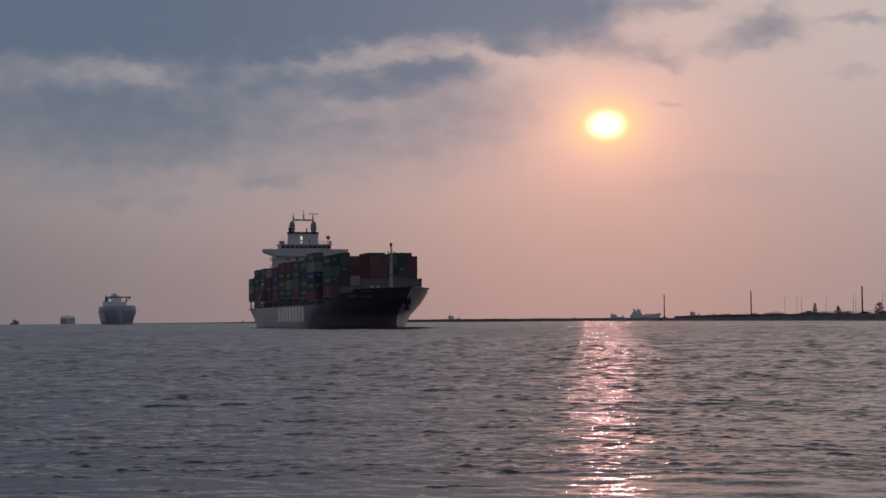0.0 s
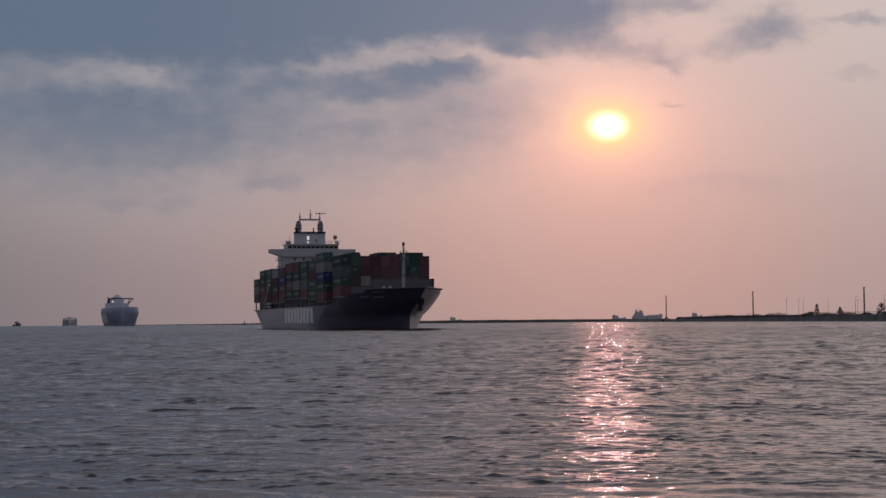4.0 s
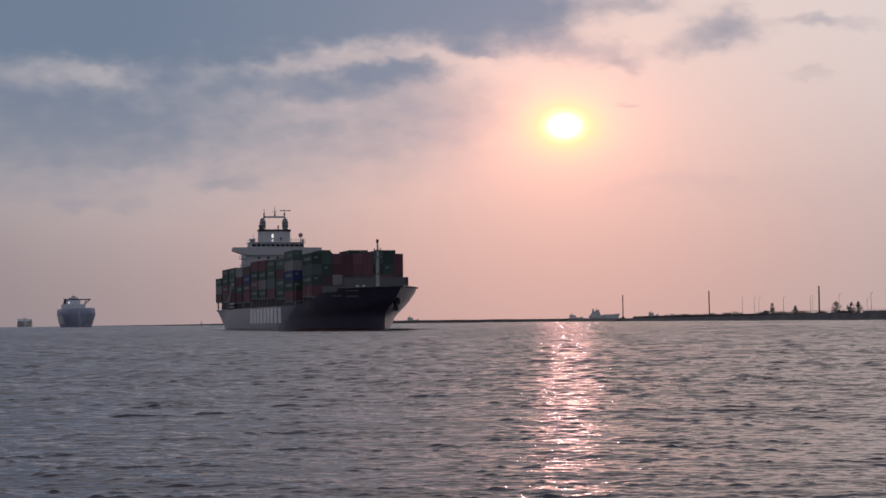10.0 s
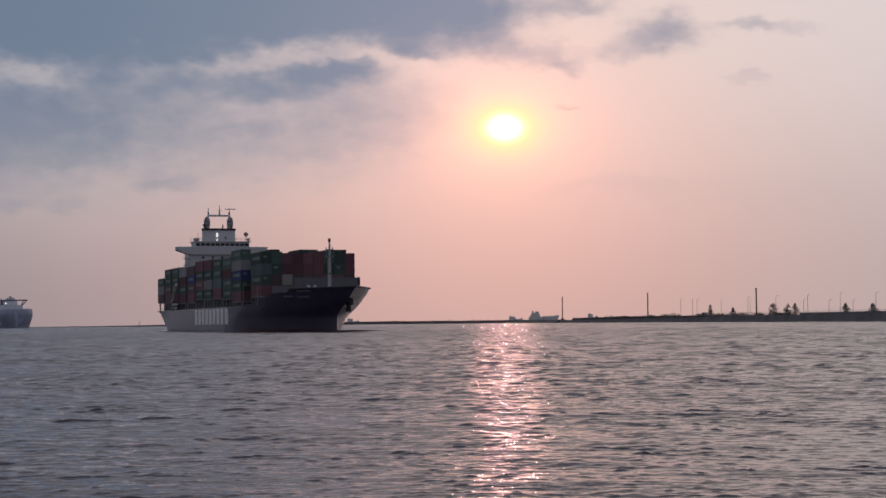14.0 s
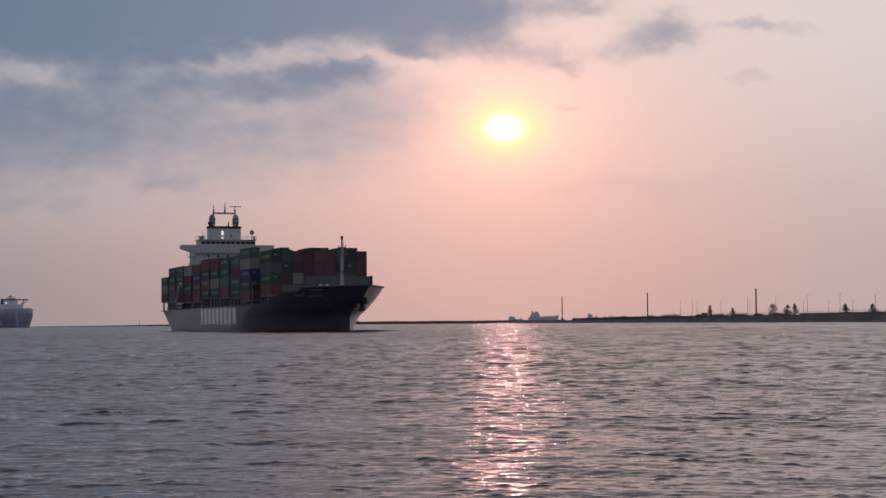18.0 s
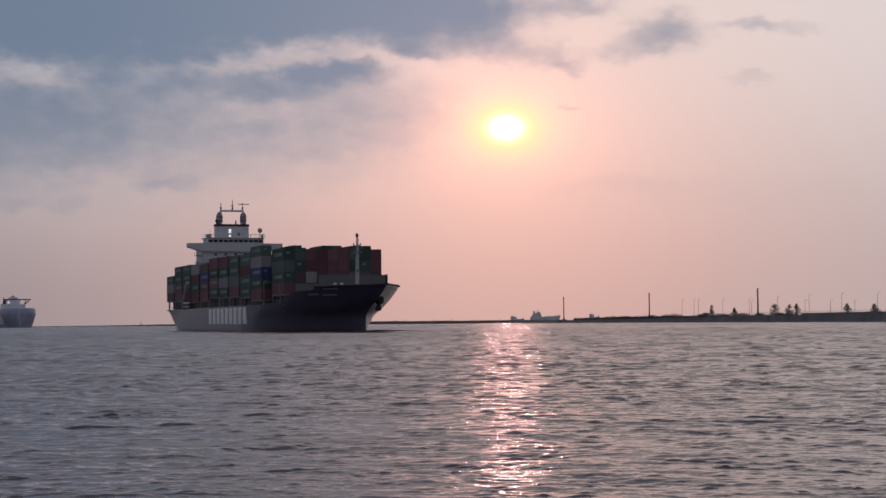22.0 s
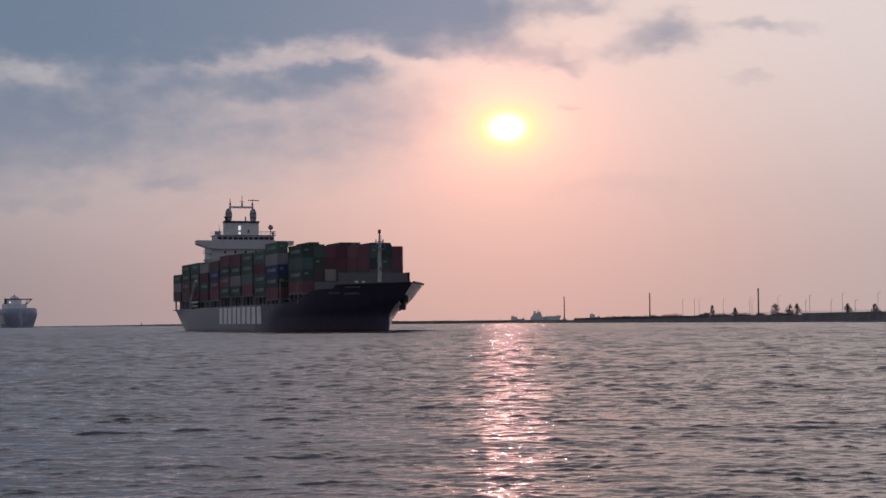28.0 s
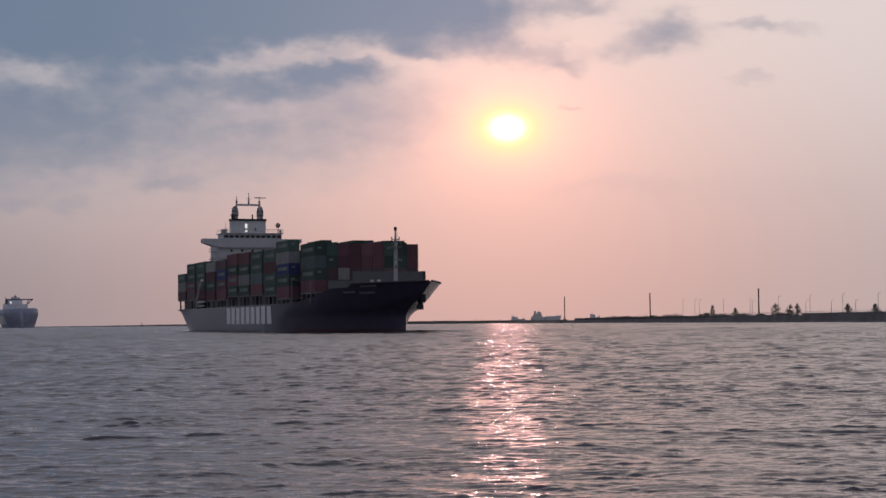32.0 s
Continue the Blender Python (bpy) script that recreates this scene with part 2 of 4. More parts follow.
WAVELETS = [(0.8, 0.6, 1.2, 0.11, 3.0), (2.2, 0.6, 1.3, 0.30, 11.0), (6.5, 0.7, 1.2, 0.40, 23.0), (17.0, 0.8, 1.1, 0.40, 37.0)]
# dark hull colour, lightened and turned purple to hold the haze
HULL = material("hazy_dark_hull_paint", (0.095, 0.088, 0.138), 0.17, 0.0, 0.16, 0.5, 0.0, (0.12, 0.105, 0.14), 1.40)
BOOT = material("red_brown_boot_paint", (0.09, 0.025, 0.02), 0.5)
DECK = material("deck_paint", (0.09, 0.10, 0.10), 0.6)
WHITE = material("white_ship_paint", (0.63, 0.64, 0.66), 0.45, 0.0, 0.06, 1.5, 0.0, (0.45, 0.38, 0.3))
MAST = material("grey_mast_paint", (0.55, 0.54, 0.55), 0.5)
LETTER = material("white_hull_marking", (0.92, 0.92, 0.93), 0.22, 0.0, 0.05, 2.0, 0.0, (0.7, 0.68, 0.66))
STEEL = material("grey_steel_paint", (0.27, 0.27, 0.29), 0.5)
DARK = material("black_steel_paint", (0.04, 0.036, 0.045), 0.5)
GLASS = material("dark_window_glass", (0.012, 0.014, 0.018), 0.08, 0.0, 0.1)
# container colours are raised and greyed to include the haze
BOX = {
    "g": ribbed("green_container_paint", (0.092, 0.138, 0.120)), "m": ribbed("maroon_container_paint", (0.195, 0.098, 0.112)),
    "s": ribbed("grey_container_paint", (0.34, 0.34, 0.35)), "b": ribbed("blue_container_paint", (0.075, 0.09, 0.24)),
    "t": ribbed("teal_container_paint", (0.13, 0.18, 0.18)), "w": ribbed("pale_container_paint", (0.50, 0.47, 0.46)), "n": ribbed("brown_container_paint", (0.17, 0.125, 0.13)),
}
BAR = material("pale_container_marking", (0.20, 0.26, 0.24), 0.6)
DOME = material("reddish_dome_paint", (0.42, 0.30, 0.28), 0.5)
RIDGE_WATER = material("dark_water_ridge", (0.10, 0.10, 0.11), 0.12, 0.0, 0.1, 3.0, 0.05, None, 1.333)
LETTER_GREY = material("grey_lettering", (0.30, 0.29, 0.32), 0.6, 0.0, 0.3, 2.0)
CONCRETE = material("weathered_concrete", (0.20, 0.19, 0.195), 0.85, 0.0, 0.3, 1.5, 0.03, (0.15, 0.14, 0.135))
EARTH_BANK = material("dark_earth_and_grass", (0.10, 0.085, 0.085), 0.9, 0.0, 0.4, 1.4, 0.05)
ROCK = material("dark_wet_stone", (0.10, 0.095, 0.09), 0.7, 0.0, 0.4, 1.2, 0.06)
LEAF = material("dark_foliage", (0.125, 0.120, 0.105), 0.6, 0.0, 0.4, 3.0, 0.0, None, 1.45, 0.2)
BARK = material("grey_bark", (0.10, 0.08, 0.065), 0.85)
POLE = material("rusted_steel_pole", (0.09, 0.07, 0.06), 0.6, 0.0, 0.3)
# grey of the following ship, lightened to carry the distance haze
HAZE_GREY = material("haze_grey_paint", (0.76, 0.77, 0.82), 0.6)
FAR_HULL = material("hazy_dark_hull_paint", (0.095, 0.088, 0.138), 0.17, 0.0, 0.16, 0.5, 0.0, (0.12, 0.105, 0.14), 1.40)
BREAKER = material("dull_grey_plate_paint", (0.17, 0.165, 0.185), 0.55, 0.0, 0.2, 1.0)
TUG_PAINT = material("pale_brown_boat_paint", (0.40, 0.36, 0.38), 0.6)
BEIGE = material("beige_crane_paint", (0.74, 0.70, 0.62), 0.5)
# distance haze is put into these two colours, blue and pale
HAZE_BLUE = material("haze_slate_blue_hull", (0.37, 0.40, 0.52), 0.6)
HAZE_PALE = material("haze_pale_paint", (0.93, 0.88, 0.86), 0.6)
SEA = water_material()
GLOW = bpy.data.materials.new("lit_floodlight")
GLOW.use_nodes = True
GLOW.node_tree.nodes["Principled BSDF"].inputs["Emission Color"].default_value = (1.0, 0.95, 0.9, 1)
GLOW.node_tree.nodes["Principled BSDF"].inputs["Emission Strength"].default_value = 0.75


# ---- building helpers ----
def box(bm, x0, x1, y0, y1, z0, z1):
    vs = [bm.verts.new((x, y, z)) for z in (z0, z1) for x, y in ((x0, y0), (x1, y0), (x1, y1), (x0, y1))]
    for f in ((3, 2, 1, 0), (4, 5, 6, 7), (0, 1, 5, 4), (1, 2, 6, 5), (2, 3, 7, 6), (3, 0, 4, 7)):
        bm.faces.new([vs[i] for i in f])
    return bm


def boxed(x0, x1, y0, y1, z0, z1, bevel=0.0):
    bm = box(bmesh.new(), x0, x1, y0, y1, z0, z1)
    if bevel:
        bmesh.ops.bevel(bm, geom=list(bm.edges), offset=bevel, segments=2, affect="EDGES", profile=0.6)
    return bm


def tube(bm, a, b, ra, rb=None, n=8):
    a, b = Vector(a), Vector(b)
    rb = ra if rb is None else rb
    q = (b - a).to_track_quat("Z", "Y")
    rings = []
    for p, r in ((a, ra), (b, rb)):
        rings.append([bm.verts.new(p + q @ Vector((r * math.cos(i * math.tau / n), r * math.sin(i * math.tau / n), 0))) for i in range(n)])
    for i in range(n):
        bm.faces.new((rings[0][i], rings[0][(i + 1) % n], rings[1][(i + 1) % n], rings[1][i]))
    bm.faces.new(rings[0][::-1])
    bm.faces.new(rings[1])
    return bm


def tubed(*runs, n=8):
    bm = bmesh.new()
    for run in runs:
        tube(bm, *run, n=n)
    return bm


def prism(outline, axis, a, b):
    """An outline of (p, q) pairs pushed from a to b along an axis: x takes (y, z), y takes (x, z), z takes (x, y)."""
    bm = bmesh.new()
    spot = {"x": lambda p, q, s: (s, p, q), "y": lambda p, q, s: (p, s, q), "z": lambda p, q, s: (p, q, s)}[axis]
    r0 = [bm.verts.new(spot(p, q, a)) for p, q in outline]
    r1 = [bm.verts.new(spot(p, q, b)) for p, q in outline]
    n = len(outline)
    for i in range(n):
        bm.faces.new((r0[i], r0[(i + 1) % n], r1[(i + 1) % n], r1[i]))
    bm.faces.new(r0[::-1])
    bm.faces.new(r1)
    bmesh.ops.recalc_face_normals(bm, faces=list(bm.faces))
    return bm


def meshed(name, bm, mat, smooth=False):
    me = bpy.data.meshes.new(name)
    bm.normal_update()
    bm.to_mesh(me)
    bm.free()
    me.materials.append(mat)
    if smooth:
        for p in me.polygons:
            p.use_smooth = True
    return me


def part(name, bm, mat, parent=None, label="", smooth=False):
    ob = new(name, bm if isinstance(bm, bpy.types.Mesh) else meshed(name, bm, mat, smooth))
    ob.parent = parent
    return tagged(ob, label)


def thing(name, label, category, group="", at=None, kind=""):
    ob = tagged(new(name), label, category, group, kind)
    if at is not None:
        ob.matrix_basis = at
    return ob


EARTH = 6371000.0


def sea_level(x, y):
    return -(x * x + y * y) / (2 * EARTH)


# ---- the sea: short steep crests strewn over a sheet to the horizon ----
def add_crest(z, radii, angles, away, bearing, high, size, deep, skew, bow):
    """One short crest: a steep face towards the camera and a long low back."""
    i0, i1 = np.searchsorted(radii, (away - 4 * deep - size * 0.8, away + 9 * deep + size * 0.8))
    half = 1.7 * size / away
    j0, j1 = np.searchsorted(angles, (bearing - half, bearing + half))
    if i1 - i0 < 2 or j1 - j0 < 2:
        return
    across = (angles[None, j0:j1] - bearing) * away
    along_view = radii[i0:i1, None] - away - across * skew - bow * across * across / size
    face = np.where(along_view < 0, np.exp(-(along_view / deep) ** 2), np.exp(-(along_view / (3.2 * deep)) ** 2))
    z[i0:i1, j0:j1] += high * face * np.exp(-np.abs(across / size) ** 2.2)


def add_crests(z, radii, angles, rng):
    # long low swells out by the mole
    for away, bearing, size, high in ((585, 9.5, 16, 0.34), (572, 12.6, 10, 0.3), (600, 7.0, 11, 0.3), (560, -1.4, 7, 0.3), (540, 14.8, 9, 0.26), (470, 4.6, 5, 0.22)):
        add_crest(z, radii, angles, away, radians(bearing), high, size, 3.0, 0.05, 0.0)
    lo, hi = math.degrees(angles[26]), math.degrees(angles[-27])
    # spread and size follow the distance from the camera, to suit its view
    for i in range(STEEP):
        away = EYE / rng.uniform(0.004, 0.12) if i % 2 else EYE / rng.uniform(0.003, 0.04)
        bearing = radians(rng.uniform(lo, hi))
        close = min(1.0, 22.0 / away)
        high = min(0.00086 * away, 0.04 + 0.00026 * away) * rng.uniform(0.45, 1.0) ** 2
        deep = max(high * rng.uniform(0.9, 1.3), away * (0.0012 if away < 400 else 0.004))
        size = away * (0.0022 + 0.0045 * close * rng.rand()) * rng.uniform(0.7, 1.4)
        skew, bow = rng.normal(0, 0.2), rng.uniform(-0.1, 0.3)
        if away < 45:
            high *= 1.1
        run = rng.randint(2, 6) if i % 8 == 0 else 1
        if i % 60 == 0:
            # a long broken crest close in
            away, run = rng.uniform(14, 42), rng.randint(5, 10)
            high, size = 0.0013 * away, 0.006 * away
            deep, skew = high * 1.2, rng.normal(0, 0.12)
        # some stand in short trains, side by side
        for n in range(run):
            add_crest(z, radii, angles, away, bearing, high, size, deep, skew, bow)
            bearing += rng.uniform(1.0, 2.2) * size / away
            away += rng.normal(0.0, 2.0) * deep
            high, size = high * rng.uniform(0.55, 1.0), size * rng.uniform(0.6, 1.5)
    # low ones, which only streak the water
    for i in range(LOW):
        away = EYE / (0.0026 + 0.117 * rng.rand() ** 1.7)
        high = min(0.0006 * away, 0.045 + 0.00022 * away) * rng.uniform(0.35, 1.0)
        add_crest(z, radii, angles, away, radians(rng.uniform(lo, hi)), high, rng.uniform(0.0022, 0.006) * away, max(high * 2.4, away * 0.0018), rng.normal(0, 0.25), rng.uniform(-0.1, 0.3))


STEEP, LOW = 2600, 9000


# ---- the sea: one sheet to the horizon, its waves shaped only inside the camera's view ----
def build_sea():
    rng = np.random.RandomState(4)
    radii = np.concatenate([np.geomspace(11.5, 400.0, 2600), np.geomspace(402.0, 1400.0, 260), np.geomspace(1450.0, 4990.0, 30)])
    near = np.radians(np.linspace(-26, 22, 420))
    wide = np.concatenate([np.radians(np.linspace(-180, -29, 26)), near, np.radians(np.linspace(25, 180, 26))])
    r, a = np.meshgrid(radii, wide, indexing="ij")
    x, y = r * np.sin(a), r * np.cos(a)
    step = np.maximum(r * np.radians(48 / 420), r * np.log(radii[1] / radii[0]))
    z = np.zeros_like(x)
    for i in range(64):
        length = 0.35 * (14.0 / 0.35) ** rng.rand()
        turn = rng.normal(0.3, 0.6)
        kx, ky = 2 * np.pi / length * np.sin(turn), 2 * np.pi / length * np.cos(turn)
        slope = 0.010 if length < 1.6 else 0.006 if length < 4 else 0.004
        amp = slope * length / (2 * np.pi)
        rows = int(np.searchsorted(-(length / step[:, 0] - 3.0), 0.0))
        if rows < 2:
            continue
        keep = np.clip((length / step[:rows] - 3.0) / 3.0, 0, 1)
        ph = kx * x[:rows] + ky * y[:rows] + rng.rand() * 6.283
        z[:rows] += amp * keep * (np.sin(ph) + 0.25 * np.sin(2 * ph + 1.57))
    calm = 0.5 + 0.5 * np.sin(x * 0.31 + 1.3 * np.sin(y * 0.17) + 0.4) * np.sin(y * 0.43 + 1.1 * np.sin(x * 0.13))
    z *= 0.8 + 0.5 * calm
    add_crests(z, radii, wide, rng)
    z *= np.clip(np.minimum(22.0 - np.degrees(a), np.degrees(a) + 26.0) / 2.0, 0, 1)
    z += -(x * x + y * y) / (2 * EARTH)
    nr, na = x.shape
    verts = np.stack([x, y, z], -1).reshape(-1, 3)
    i, j = np.meshgrid(np.arange(nr - 1), np.arange(na - 1), indexing="ij")
    q = (i * na + j).ravel()
    faces = np.stack([q, q + na, q + na + 1, q + 1], 1)
    # the middle of the sheet, round the camera's foot
    centre = len(verts)
    verts = np.concatenate([verts, [[0, 0, 0]]])
    b = np.arange(na - 1)
    tris = np.stack([np.full(na - 1, centre), b, b + 1], 1)
    corners = np.concatenate([faces.ravel(), tris.ravel()]).astype(np.int32)
    starts = np.concatenate([np.arange(len(faces)) * 4, len(faces) * 4 + np.arange(len(tris)) * 3]).astype(np.int32)
    me = bpy.data.meshes.new("sea")
    me.vertices.add(len(verts))
    me.vertices.foreach_set("co", verts.astype(np.float32).ravel())
    me.loops.add(len(corners))
    me.loops.foreach_set("vertex_index", corners)
    me.polygons.add(len(starts))
    me.polygons.foreach_set("loop_start", starts)
    me.polygons.foreach_set("use_smooth", np.ones(len(starts), dtype=bool))
    me.update(calc_edges=True)
    me.validate()
    if me.polygons[0].normal.z < 0:
        me.flip_normals()
    me.materials.append(SEA)
    return tagged(new("water", me), "grey choppy evening sea with small wind ripples", "sea", kind="structure")


sea = build_sea()


# ---- the container ship: x forward from the stern, y to port, z up from the waterline ----
def bend(x, pairs):
    return float(np.interp(x, [p[0] for p in pairs], [p[1] for p in pairs]))


DECK_HALF = [(-2.4, 14.0), (4, 14.1), (105, 14.1)]
WATER_HALF = [(-2.4, 9.6), (5, 11.6), (12, 12.9), (20, 13.9), (27, 14.1), (105, 14.1)]
FOOT = [(-2.4, 4.6), (1.2, 2.8), (5, -1.5), (8, -2.5), (110, -2.5)]
RAIL = [(-2.4, 6.4), (136, 6.5), (140, 6.6), (150, 7.5), (155, 8.5), (159, 9.2), (165.8, 9.25), (166.6, 10.1), (178, 10.0), (188.2, 10.0)]


def stem_at(z):
    """How far forward the stem stands at a height."""
    return bend(z, [(-3, 173.2), (0, 173.2), (3.5, 173.4), (5.0, 176.0), (7.0, 182.6), (10.0, 189.2), (11, 189.4)])


# half-breadths forward of amidships, waterline by waterline
LINE_WATER = [(110, 14.1), (120, 13.5), (130, 12), (138, 10.2), (146, 8.2), (154, 5.8), (162, 3.2), (166, 1.8), (170, 0.7), (173.2, 0.06)]
LINE_STEM_FOOT = [(110, 14.1), (125, 13.6), (138, 11.6), (146, 10), (154, 7.6), (162, 4.9), (166, 3.4), (170, 1.7), (173.4, 0.06)]
LINE_LOW = [(110, 14.1), (130, 13.6), (146, 11.6), (154, 9.5), (162, 7), (166, 5.5), (170, 3.8), (174, 1.5), (176, 0.06)]
LINE_FLARE = [(120, 14.1), (138, 13.6), (150, 12.3), (158, 10.3), (162, 9), (166, 7.5), (170, 5.9), (174, 4.2), (178, 2.3), (182.6, 0.06)]
LINE_RAIL = [(128, 14.1), (146, 13.8), (154, 12.8), (158, 12.3), (162, 11.4), (166, 10.2), (170, 8.8), (174, 7.2), (178, 5.4), (182, 3.5), (186, 1.6), (189.2, 0.06)]
WATERLINES = [(0, LINE_WATER), (3.5, LINE_STEM_FOOT), (5, LINE_LOW), (7, LINE_FLARE), (10, LINE_RAIL)]


def fore_half(u, z):
    """Half-breadth at a share u of the way from x = 105 to the stem."""
    halves = []
    for level, pairs in WATERLINES:
        halves.append(smooth_bend(105 + (pairs[-1][0] - 105) * u, pairs))
    return float(np.interp(z, [w[0] for w in WATERLINES], halves))


def smooth_bend(x, pairs):
    """Linear table, rounded over a metre and a half to either side."""
    end = pairs[-1][0]
    d = min(1.5, max(0.0, end - x))
    return (bend(x - d, pairs) + 2 * bend(x, pairs) + bend(x + d, pairs)) / 4


def hull_half(x, z):
    if x > 105:
        return fore_half(min(1.0, (x - 105) / (stem_at(z) - 105)), z)
    lo, hi = max(bend(x, FOOT), 0.0), 6.4
    s = min(1.05, max(0.0, (z - lo) / (hi - lo)))
    w, dk = bend(x, WATER_HALF), bend(x, DECK_HALF)
    return (w + (dk - w) * s ** 0.9) * (1 + 0.05 * min(0.0, z))


def hull_bmesh():
    bm = bmesh.new()
    levels = 20
    aft = sorted(set(list(np.linspace(-2.4, 30, 23)) + list(np.linspace(30, 105, 12))))
    fore = [1 - (1 - u) ** 1.25 for u in np.linspace(0, 1, 46)][1:]
    sides = []
    for s in (-1, 1):
        grid = []
        for x in aft:
            lo, hi = bend(x, FOOT), bend(x, RAIL)
            grid.append([bm.verts.new((x, s * hull_half(x, z), z)) for z in np.linspace(lo, hi, levels + 1)])
        for u in fore:
            top = bend(105 + (188.2 - 105) * u, RAIL)
            col = []
            for z in np.linspace(-2.5, top, levels + 1):
                x = 105 + (stem_at(z) - 105) * u
                col.append(bm.verts.new((x, s * fore_half(u, z), z)))
            grid.append(col)
        for i in range(len(grid) - 1):
            for j in range(levels):
                f = (grid[i][j], grid[i + 1][j], grid[i + 1][j + 1], grid[i][j + 1])
                bm.faces.new(f if s < 0 else f[::-1])
        sides.append(grid)
    st, po = sides
    # transom, stem bar and keel close the shell with corners of their own
    def close(*corners):
        bm.faces.new([bm.verts.new(c.co) for c in corners])
    for j in range(levels):
        close(po[0][j], st[0][j], st[0][j + 1], po[0][j + 1])
        close(st[-1][j], po[-1][j], po[-1][j + 1], st[-1][j + 1])
    for i in range(len(st) - 1):
        close(po[i][0], po[i + 1][0], st[i + 1][0], st[i][0])
    return bm


def deck_bmesh():
    """The deck plate, a little below the rail."""
    bm = bmesh.new()
    xs = list(np.linspace(-2.1, 138, 12)) + list(np.linspace(140, 187.6, 28))
    rows = []
    for x in xs:
        z = bend(x, RAIL) - (0.12 if x < 138 else 0.12 + min(0.9, (x - 138) * 0.06))
        b = hull_half(x, z) - 0.05
        rows.append((bm.verts.new((x, -b, z)), bm.verts.new((x, b, z))))
    for a, b in zip(rows, rows[1:]):
        bm.faces.new((a[0], b[0], b[1], a[1]))
    return bm


def hull_patch(x0, x1, z0, z1, steps=4, proud=0.06):
    """A thin plate that follows the starboard side of the hull."""
    bm = bmesh.new()
    rows = []
    for i in range(steps + 1):
        x = x0 + (x1 - x0) * i / steps
        rows.append([bm.verts.new((x, -hull_half(x, z) - p, z)) for z, p in ((z0, proud), (z1, proud), (z1, 0.0), (z0, 0.0))])
    for a, b in zip(rows, rows[1:]):
        for i in range(4):
            bm.faces.new((a[i], b[i], b[(i + 1) % 4], a[(i + 1) % 4]))
    bm.faces.new(rows[0])
    bm.faces.new(rows[-1][::-1])
    bmesh.ops.recalc_face_normals(bm, faces=list(bm.faces))
    return bm


BOX_L, BOX_W, BOX_H, BOX_TALL = 12.19, 2.44, 2.59, 2.9


def container_bmesh(tall):
    """Recessed corrugated panels in a frame of corner posts and rails."""
    h = BOX_TALL if tall else BOX_H
    bm = boxed(0.05, BOX_L - 0.05, 0.05, BOX_W - 0.05, 0.01, h + 0.015)
    for x in (0, BOX_L - 0.16):
        for y in (0, BOX_W - 0.16):
            box(bm, x, x + 0.16, y, y + 0.16, 0, h)
    return bm


BOX_MESH = {}


def container(colour, x, y, z, tall, ship, marked):
    key = (colour, tall)
    if key not in BOX_MESH:
        BOX_MESH[key] = meshed("container", container_bmesh(tall), BOX[colour])
    words = {"g": "green", "m": "maroon", "s": "light grey", "b": "blue", "t": "pale teal", "n": "brown", "w": "pale cream"}[colour]
    ob = part("container", BOX_MESH[key], None, ship, words + " corrugated steel container")
    ob.location = (x, y, z)
    if marked:
        if "side" not in BOX_MESH:
            BOX_MESH["side"] = meshed("marking", boxed(2.0, 10.2, -0.012, 0.045, 1.05, 1.85), BAR)
            BOX_MESH["end"] = meshed("marking", boxed(BOX_L - 0.045, BOX_L + 0.012, 0.55, 1.35, 1.5, 1.95), BAR)
        part("marking", BOX_MESH["side"], None, ob, "pale company marking bar")
        part("marking", BOX_MESH["end"], None, ob)
    return ob


# aft end, base height, rows to starboard of the middle (negative y) and to port, tiers from the bottom of the starboard stack
BAYS = [
    (-2.2, 9.1, 5, 5, "nsg"), (12.0, 9.0, 5, 5, "nmgg"), (25.8, 9.0, 0, 0, "mggg"), (39.5, 8.4, 5, 5, "mgms"),
    (53.4, 8.5, 5, 5, "mmbn"), (67.0, 9.2, 5, 5, "gmgm"), (80.2, 9.0, 5, 5, "gsgm"), (93.7, 9.0, 5, 5, "mtgg"),
    (107.4, 8.6, 5, 5, "ggmg"), (119.8, 7.7, 5, 5, "mgbsg"), (136.2, 8.7, 5, 5, "mgtg"),
]


def load_containers(ship):
    rng = random.Random(11)
    pool = "gggmmmgnsgmt"
    for n, (x, base, star, port, tiers) in enumerate(BAYS):
        last = n == len(BAYS) - 1
        if last:
            load_foremost(ship, x, base)
            continue
        rows = list(range(-5, 6)) if star else [-5, 5]
        heights = {r: len(tiers) - (1 if r > -5 and rng.random() < 0.22 else 0) for r in rows}
        for r in rows:
            for t in range(heights[r]):
                top = t >= heights[r] - 1
                front = n == 9 and r < -1 or n == 0 and abs(r) < 5
                if not (r in (-5, 5) or top or front):
                    continue
                colour = tiers[t] if r == -5 else rng.choice(pool)
                container(colour, x, r * 2.5 - BOX_W / 2, base + t * 2.62, n in (5, 6, 8) and top, ship, colour in "gbm" and r == -5 and (colour != "m" or t == 1))


def load_foremost(ship, x, base):
    """Nine rows, open to view from ahead, with uneven tops."""
    for r in range(9):
        count = 4
        for t in range(count):
            colour = FRONT[t][r]
            z = base + t * 2.62
            container(colour, x, -12.2 + r * 2.62, z, t == 3 and r in (0, 1, 5, 6, 7), ship, colour in "gb" and (r == 0 or (t + r) % 3 == 0)).scale.y = 1.06


# foremost bay as seen from ahead, rows from starboard to port, tier by tier from the bottom
FRONT = ["mnnnnnnnnn", "gnwnnnnnnn", "tgmmmmggmm", "ggmmmmggmg"]


def hull_letters(ship):
    """Nine tall pale blocks in place of the company's name on the side."""
    x = 68.5
    for i in range(9):
        width = 3.7
        part("name_block", hull_patch(x, x + width, 1.9, 6.1, 2, 0.03), LETTER, ship, "tall white block of the company marking")
        x += width + 1.75


